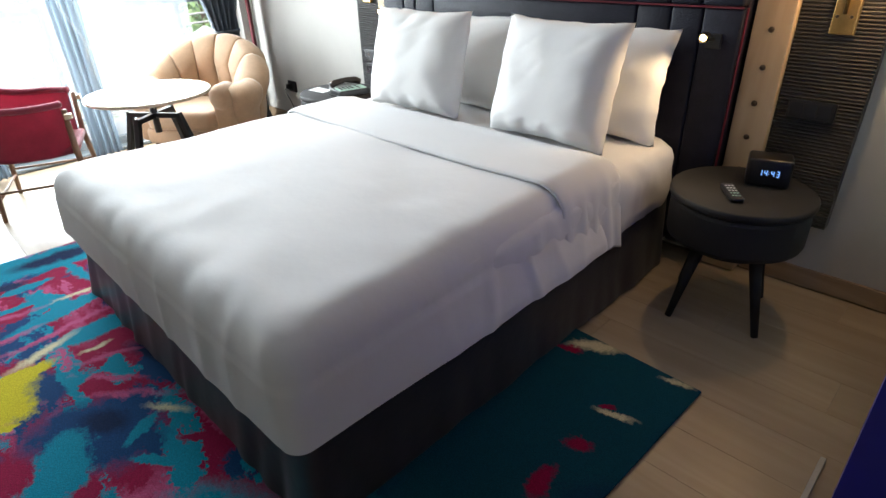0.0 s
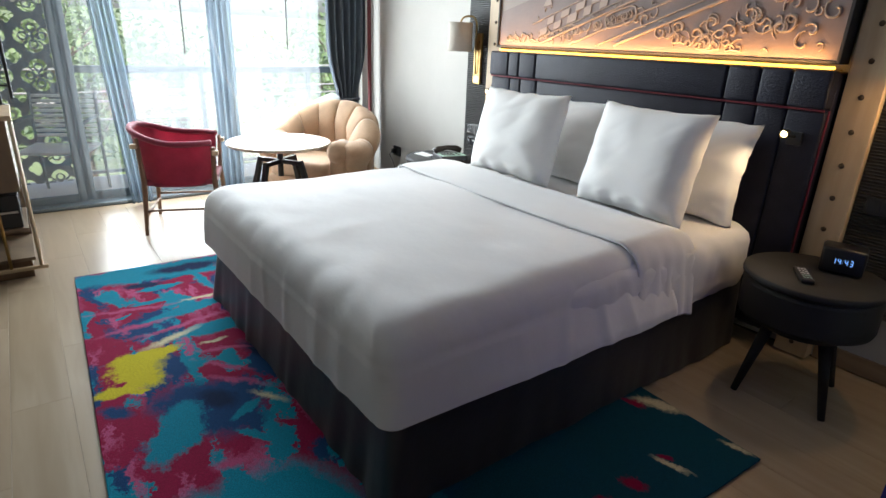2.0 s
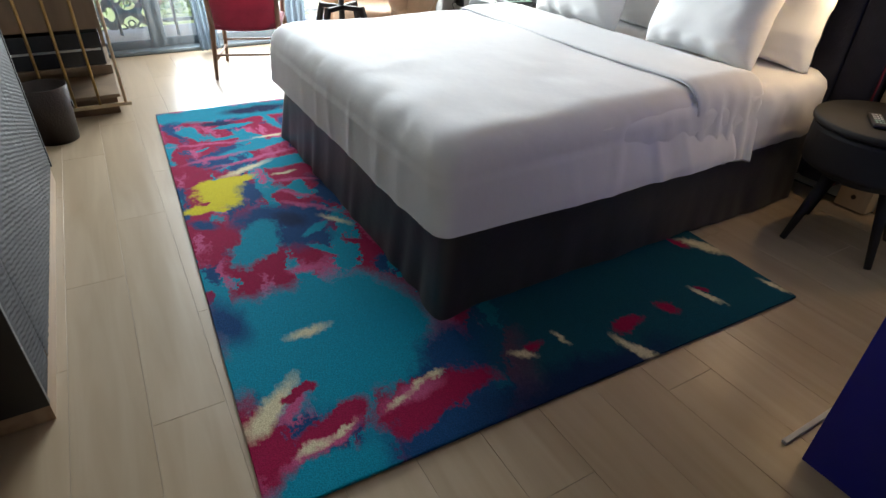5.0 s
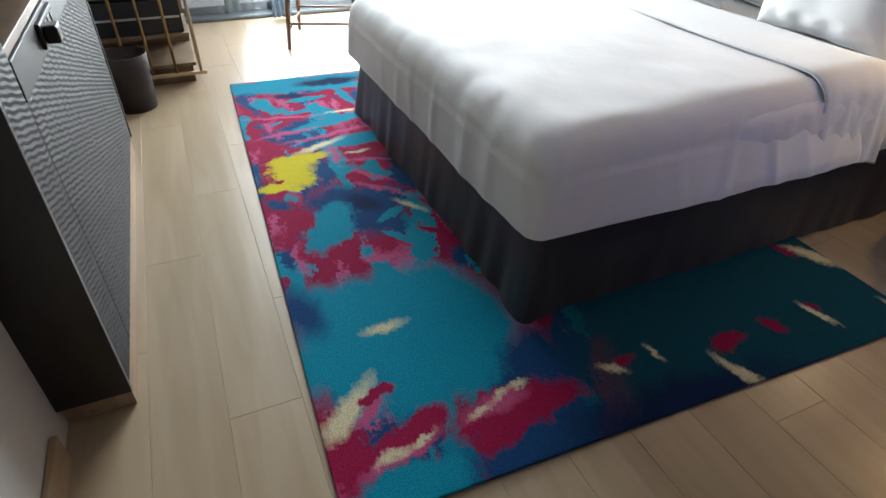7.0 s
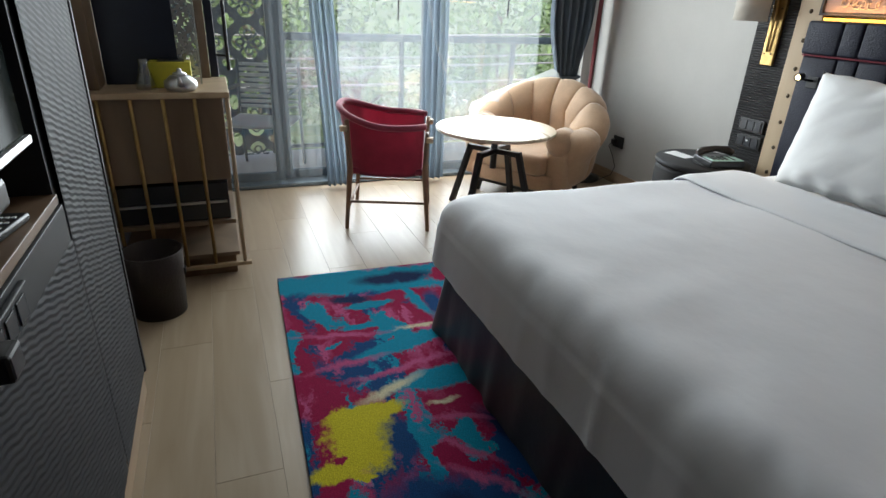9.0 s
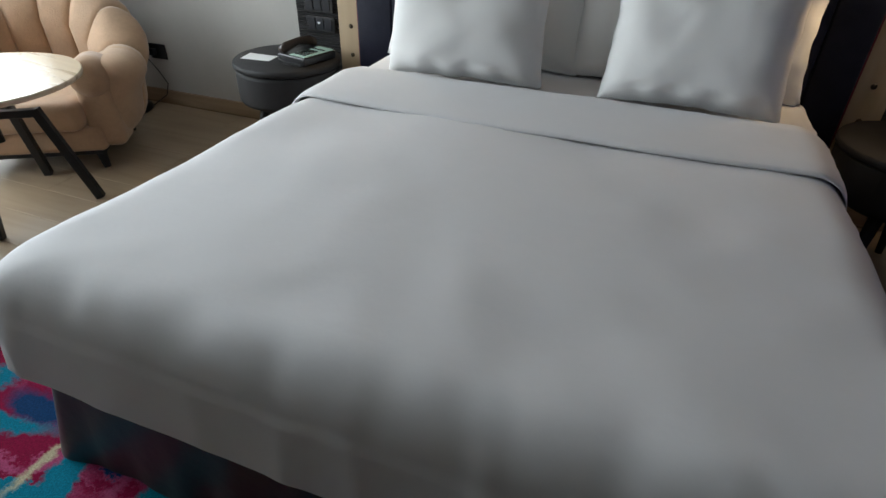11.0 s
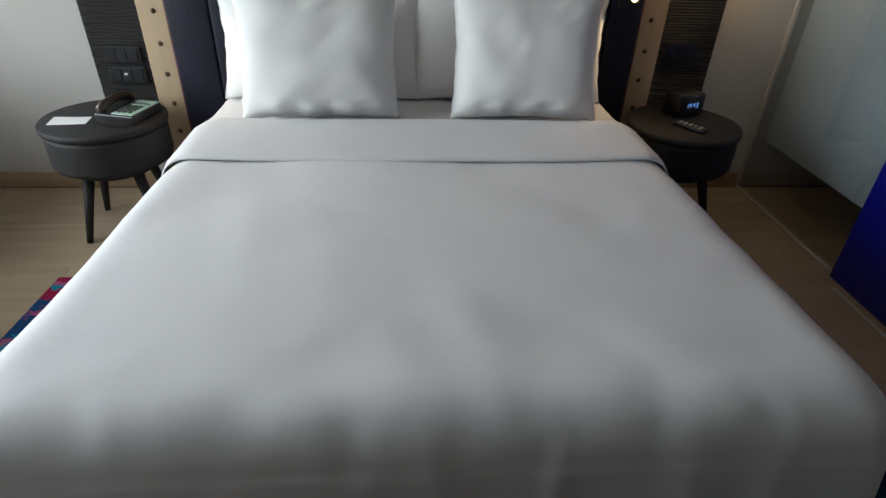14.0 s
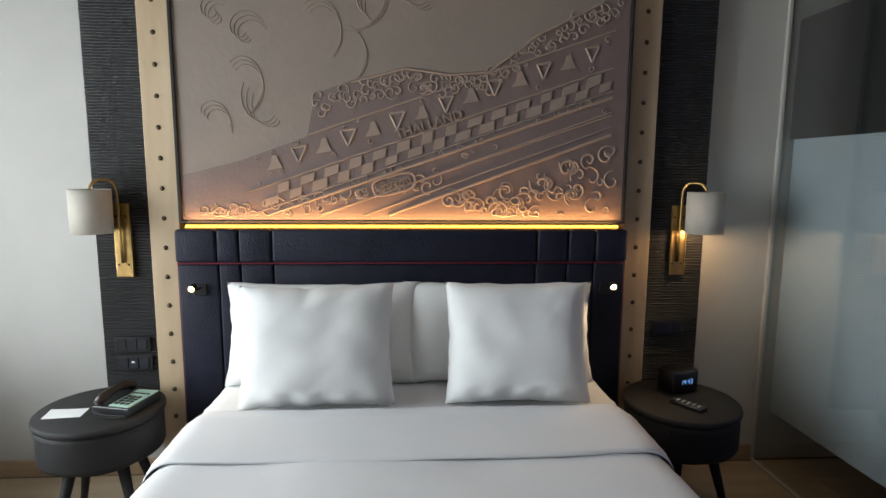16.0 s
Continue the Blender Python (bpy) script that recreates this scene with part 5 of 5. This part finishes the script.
def wardrobe():
    w = thing("tall_cupboard", (-0.033, 0.012, 0), "dark navy lacquered cupboard above the minibar, door ajar", "cupboard")
    y0, y1 = SY - 0.005, -2.8
    part("back", box(-1.87, -1.85, y0 + 0.045, y1 - 0.12, 0.893, 2.4), NAVY_PANEL, w)
    part("side", box(-2.1, -1.68, y0, y0 + 0.04, 0.893, 2.4, 0.003), CAB_WOOD, w, "brown wood cheek")
    part("upright", box(-2.1, -2.06, y1 - 0.03, y1 + 0.01, 0.893, 2.4, 0.003), CAB_WOOD, w)
    d = part("door", box(-2.13, -2.105, y1 + 0.012, y1 + 0.05, 0.8, 2.4, 0.003), NAVY_PANEL, w, "navy door standing open")
    part("door_handle", rod([(-2.06, y1 + 0.1, 0.93), (-2.06, y1 + 0.1, 1.9)], 0.009, 10), BLACK_METAL, d, "long black bar handle")
    for z in (1.0, 1.82):
        part("handle_post", rod([(-2.106, y1 + 0.05, z), (-2.06, y1 + 0.1, z)], 0.006, 8), BLACK_METAL, d)
    return w


wardrobe()


def pierced(name, y0, y1, z0, z1, step, rule, thick, material, parent, label=""):
    """A plate with real cut-outs: cells where rule(y, z) holds are metal."""
    bm = bmesh.new()
    ny, nzc = int((y1 - y0) / step), int((z1 - z0) / step)
    grid = {}

    def vert(i, j):
        if (i, j) not in grid:
            grid[i, j] = bm.verts.new((0, y0 + i * step, z0 + j * step))
        return grid[i, j]
    for i in range(ny):
        for j in range(nzc):
            if rule(y0 + (i + 0.5) * step, z0 + (j + 0.5) * step):
                bm.faces.new((vert(i, j), vert(i + 1, j), vert(i + 1, j + 1), vert(i, j + 1)))
    ob = part(name, bm, material, parent, label)
    mod = ob.modifiers.new("thickness", "SOLIDIFY")
    mod.thickness = thick
    return ob


def lattice_rule(y, z):
    """Quatrefoils in staggered columns with four-petal flowers between them."""
    p = 0.31
    for oy, oz, kind in ((0, 0, 0), (0.5, 0.5, 1)):
        a, b = ((y / p - oy + 0.5) % 1 - 0.5) * p, ((z / p - oz + 0.5) % 1 - 0.5) * p
        strut = abs(abs(a) - abs(b)) < 0.011
        if kind == 0:
            lobe = min(math.hypot(a - s * dx, b - s * dz) for s in (-1, 1) for dx, dz in ((0.066, 0), (0, 0.066)))
            if 0.034 < lobe < 0.064 and math.hypot(a, b) > 0.052 and not strut:
                return False
            if lobe < 0.021 or strut and 0.016 < math.hypot(a, b) < 0.05:
                return False
        else:
            lobe = min(math.hypot(a - s * dx, b - s * dz) for s in (-1, 1) for dx, dz in ((0.032, 0), (0, 0.032)))
            if lobe < 0.027:
                return False
    return True


mesh_strip = thing("pierced_strip", (-1.893, 0.012, 0), "narrow pierced metal panel beside the navy cupboard", "panel")
pierced("strip", -2.925, -2.835, 0.93, 2.3, 0.008, lambda y, z: math.sin(y * 190 + 2 * math.sin(z * 60)) * math.sin(z * 150 + y * 40) < 0.35, 0.004, SILVER, mesh_strip)
part("strip_edge", box(-0.005, 0.005, -2.835, -2.828, 0.893, 2.3), SILVER, mesh_strip)

carafe = thing("glass_carafe", (-1.735, -3.04, 0.8925), "small clear glass carafe on the minibar", "carafe")
part("glass_body", lathe([(0, 0.001), (0.04, 0.001), (0.042, 0.02), (0.028, 0.07), (0.018, 0.1), (0.021, 0.125), (0.019, 0.125), (0.016, 0.1), (0.026, 0.07), (0.039, 0.02), (0, 0.006)], 24), CLEAR, carafe, smooth=True)
snack = thing("snack_box", (-1.815, -2.94, 0.8925), "bright yellow card box standing on the minibar", "box")
part("carton", box(-0.05, 0.05, -0.085, 0.085, 0.0, 0.11, 0.003), BOX_YELLOW, snack)
part("carton_flap", box(-0.051, 0.03, -0.05, 0.06, 0.1102, 0.114), BLACK, snack)
kettle = thing("teapot", (-1.695, -2.90, 0.8925), "low polished steel teapot with a lid", "teapot")
part("belly", lathe([(0, 0.001), (0.055, 0.001), (0.068, 0.015), (0.066, 0.04), (0.04, 0.062), (0.03, 0.064), (0, 0.064)], 28), SILVER, kettle, smooth=True)
part("lid", lathe([(0, 0.0645), (0.03, 0.0645), (0.026, 0.074), (0.008, 0.08), (0.01, 0.09), (0, 0.093)], 20), SILVER, kettle, smooth=True)
part("spout", rod([(0.06, 0.0, 0.03), (0.085, 0.0, 0.05), (0.095, 0.0, 0.066)], [0.012, 0.009, 0.006], 10), SILVER, kettle, smooth=True)
waste = thing("waste_bin", (-1.365, -3.09, 0), "dark brown leather waste bin beside console", "bin")
part("wall", lathe([(0, 0.004), (0.1, 0.004), (0.105, 0.001), (0.122, 0.29), (0.119, 0.293), (0.116, 0.288), (0.1, 0.02), (0, 0.02)], 40), mat("dark_brown_leather", (0.026, 0.017, 0.015), 0.5, var=0.2, bump=0.2, bump_scale=90), waste, smooth=True)
for s in (-1, 1):
    part("lug", box(-0.02, 0.02, s * 0.116 - 0.006, s * 0.116 + 0.006, 0.17, 0.2, 0.003), BLACK, waste)


# ---------------------------------------------------------------- balcony and distance
structure("balcony_floor", box(-4.15, WX - 0.2, SY - 1.0, 0.6, -0.15, -0.01), SOIL_TILE, "pale tiled balcony floor", category="floor")
structure("balcony_ceiling", box(-4.2, WX - 0.2, SY - 1.0, 0.6, TOP, TOP + 0.2), CEILING_DIM, "unseen balcony soffit in the dimmed ceiling grey", category="ceiling")
rail = thing("balcony_railing", (-3.95, 0, 0), "dark metal balcony railing with clear glass infill", "railing")
part("top_rail", box(-0.03, 0.03, -2.3, 0.5, 0.95, 1.01, 0.006), FRAME, rail)
for y in (-2.28, -1.2, -0.1):
    part("post", box(-0.02, 0.02, y - 0.02, y + 0.02, -0.009, 0.949, 0.003), FRAME, rail)
part("bottom_rail", box(-0.02, 0.02, -2.25, 0.5, 0.06, 0.09, 0.003), FRAME, rail)
for a, b in ((-2.25, -1.23), (-1.17, -0.13)):
    g = part("pane", box(-0.004, 0.004, a, b, 0.091, 0.949), CLEAR, rail)
    g.visible_shadow = False
lattice = thing("lattice_screen", (-3.93, 0, 0), "blue grey steel screen pierced with flower quatrefoils", "screen")
pierced("plate", -4.2, -2.32, 0.02, 2.62, 0.0062, lattice_rule, 0.006, SCREEN_METAL, lattice)
for y in (-4.21, -2.31):
    part("screen_post", box(-0.025, 0.025, y - 0.025, y + 0.025, -0.009, 2.64, 0.004), FRAME, lattice)


def balcony_chair():
    c = thing("balcony_chair", (-3.5, -2.45, -0.01), "metal balcony chair with pale woven cord seat", "chair", rz=70)
    for x in (-0.24, 0.24):
        part("leg", rod([(x, -0.22, 0.0), (x, -0.2, 0.4), (x, -0.2, 0.62)], 0.012, 10), FRAME, c, smooth=True)
        part("leg", rod([(x, 0.27, 0.0), (x, 0.22, 0.4), (x, 0.26, 0.82)], 0.012, 10), FRAME, c, smooth=True)
        part("armrest", rod([(x, -0.21, 0.62), (x, 0.0, 0.635), (x, 0.24, 0.63)], 0.014, 10), FRAME, c, smooth=True)
    for k in range(12):
        y = -0.2 + k * 0.037
        part("cord", rod([(-0.24, y, 0.4), (0, y, 0.39), (0.24, y, 0.4)], 0.014, 8), TEAL_SEAT, c, smooth=True)
    for k in range(9):
        z = 0.47 + k * 0.04
        part("cord", rod([(-0.24, 0.23 + 0.1 * (z - 0.4), z), (0.24, 0.23 + 0.1 * (z - 0.4), z)], 0.013, 8), TEAL_SEAT, c, smooth=True)
    return c


balcony_chair()
structure("ground", sheet(lambda u, v: Vector((-4.4 - 900 * u ** 2, -700 + 1400 * v, -4.2 + 25 * u ** 1.2)), 40, 40), FIELD, "green hillside falling away below the balcony", category="ground")


def leafy_tree(x, y, z, h, r, seed):
    t = thing("tree", (x, y, z), "leafy green tree beyond the balcony", "tree", "trees outside")
    rnd = random.Random(seed)
    part("trunk", rod([(0, 0, -0.3), (0.1, 0.05, h * 0.4), (0.05, -0.1, h * 0.75)], [0.16, 0.11, 0.05], 10), BARK, t, smooth=True)
    limbs = bmesh.new()
    verts, faces = [], []
    for k in range(16):
        a, e = rnd.uniform(0, 6.28), rnd.uniform(0.1, 1.2)
        ln = r * rnd.uniform(0.55, 1.0)
        b0 = Vector((0.08, 0, h * rnd.uniform(0.4, 0.72)))
        tip = b0 + Vector((math.cos(a) * math.cos(e), math.sin(a) * math.cos(e), math.sin(e))) * ln
        rod([b0, b0.lerp(tip, 0.5) + Vector((0, 0, 0.1)), tip], [0.05, 0.03, 0.012], 6, limbs)
        for _ in range(150):
            c = tip + Vector((rnd.gauss(0, 1), rnd.gauss(0, 1), rnd.gauss(0, 0.8))) * r * 0.24
            s = rnd.uniform(0.05, 0.11)
            u = Vector((rnd.gauss(0, 1), rnd.gauss(0, 1), rnd.gauss(0, 1))).normalized()
            w = u.orthogonal().normalized()
            i = len(verts)
            verts += [c - u * s, c + w * s * 0.45, c + u * s, c - w * s * 0.45]
            faces.append((i, i + 1, i + 2, i + 3))
    part("limbs", limbs, BARK, t)
    me = bpy.data.meshes.new("crown")
    me.from_pydata(verts, [], faces)
    me.materials.append(LEAF)
    ob = new("crown", me)
    ob.parent = t
    return t


for i, (x, y, z, h, r) in enumerate(((-12.0, -1.7, -4.0, 5.4, 1.8), (-13.5, 0.6, -4.0, 5.6, 2.0), (-10.5, 3.0, -4.0, 4.9, 1.7), (-19, -6, -3.8, 5.6, 2.2), (-16, 6, -3.6, 5.4, 2.3), (-18, -1.5, -3.6, 6.4, 2.4), (-14, 10, -3.8, 5.4, 2.2))):
    leafy_tree(x, y, z, h, r, 20 + i)
wires = thing("power_lines", (-7.0, 0, 0), "pale sagging overhead wires outside the balcony", "wire", "")
for z, s in ((0.35, 0.12), (0.55, 0.2), (0.75, 0.1), (0.15, 0.16)):
    part("wire", rod([(0, -9 + i, z - s * math.sin(math.pi * i / 18) + 0.02 * i) for i in range(19)], 0.014, 6), LINE_METAL, wires)


# ---------------------------------------------------------------- floor boards
floor = structure("floor", box(WX, EX, SY, WY, -0.12, -0.006), mat("brown_joint", (0.22, 0.165, 0.11), 0.9), "pale oak plank floor with fine joints", category="floor")
PLANK_W, PLANK_L = 0.19, 1.21
full = box(-PLANK_L / 2 + 0.0003, PLANK_L / 2 - 0.0003, -PLANK_W / 2 + 0.0003, PLANK_W / 2 - 0.0003, -0.006, 0.0, 0.0007, seg=1)
plank_mesh = bpy.data.meshes.new("plank")
bmesh.ops.recalc_face_normals(full, faces=full.faces)
full.to_mesh(plank_mesh)
full.free()
plank_mesh.materials.append(FLOOR_OAK)
row, y = 0, SY + PLANK_W / 2
while y < WY:
    x = WX + PLANK_L / 2 - (row * 0.437) % PLANK_L
    while x < EX + PLANK_L / 2:
        a, b = max(x - PLANK_L / 2, WX), min(x + PLANK_L / 2, EX)
        if b - a > 0.02:
            pl = new("plank", plank_mesh)
            pl.parent = floor
            pl.location, pl.scale = ((a + b) / 2, y, 0), ((b - a) / PLANK_L, 1, 1)
        x += PLANK_L
    y += PLANK_W
    row += 1
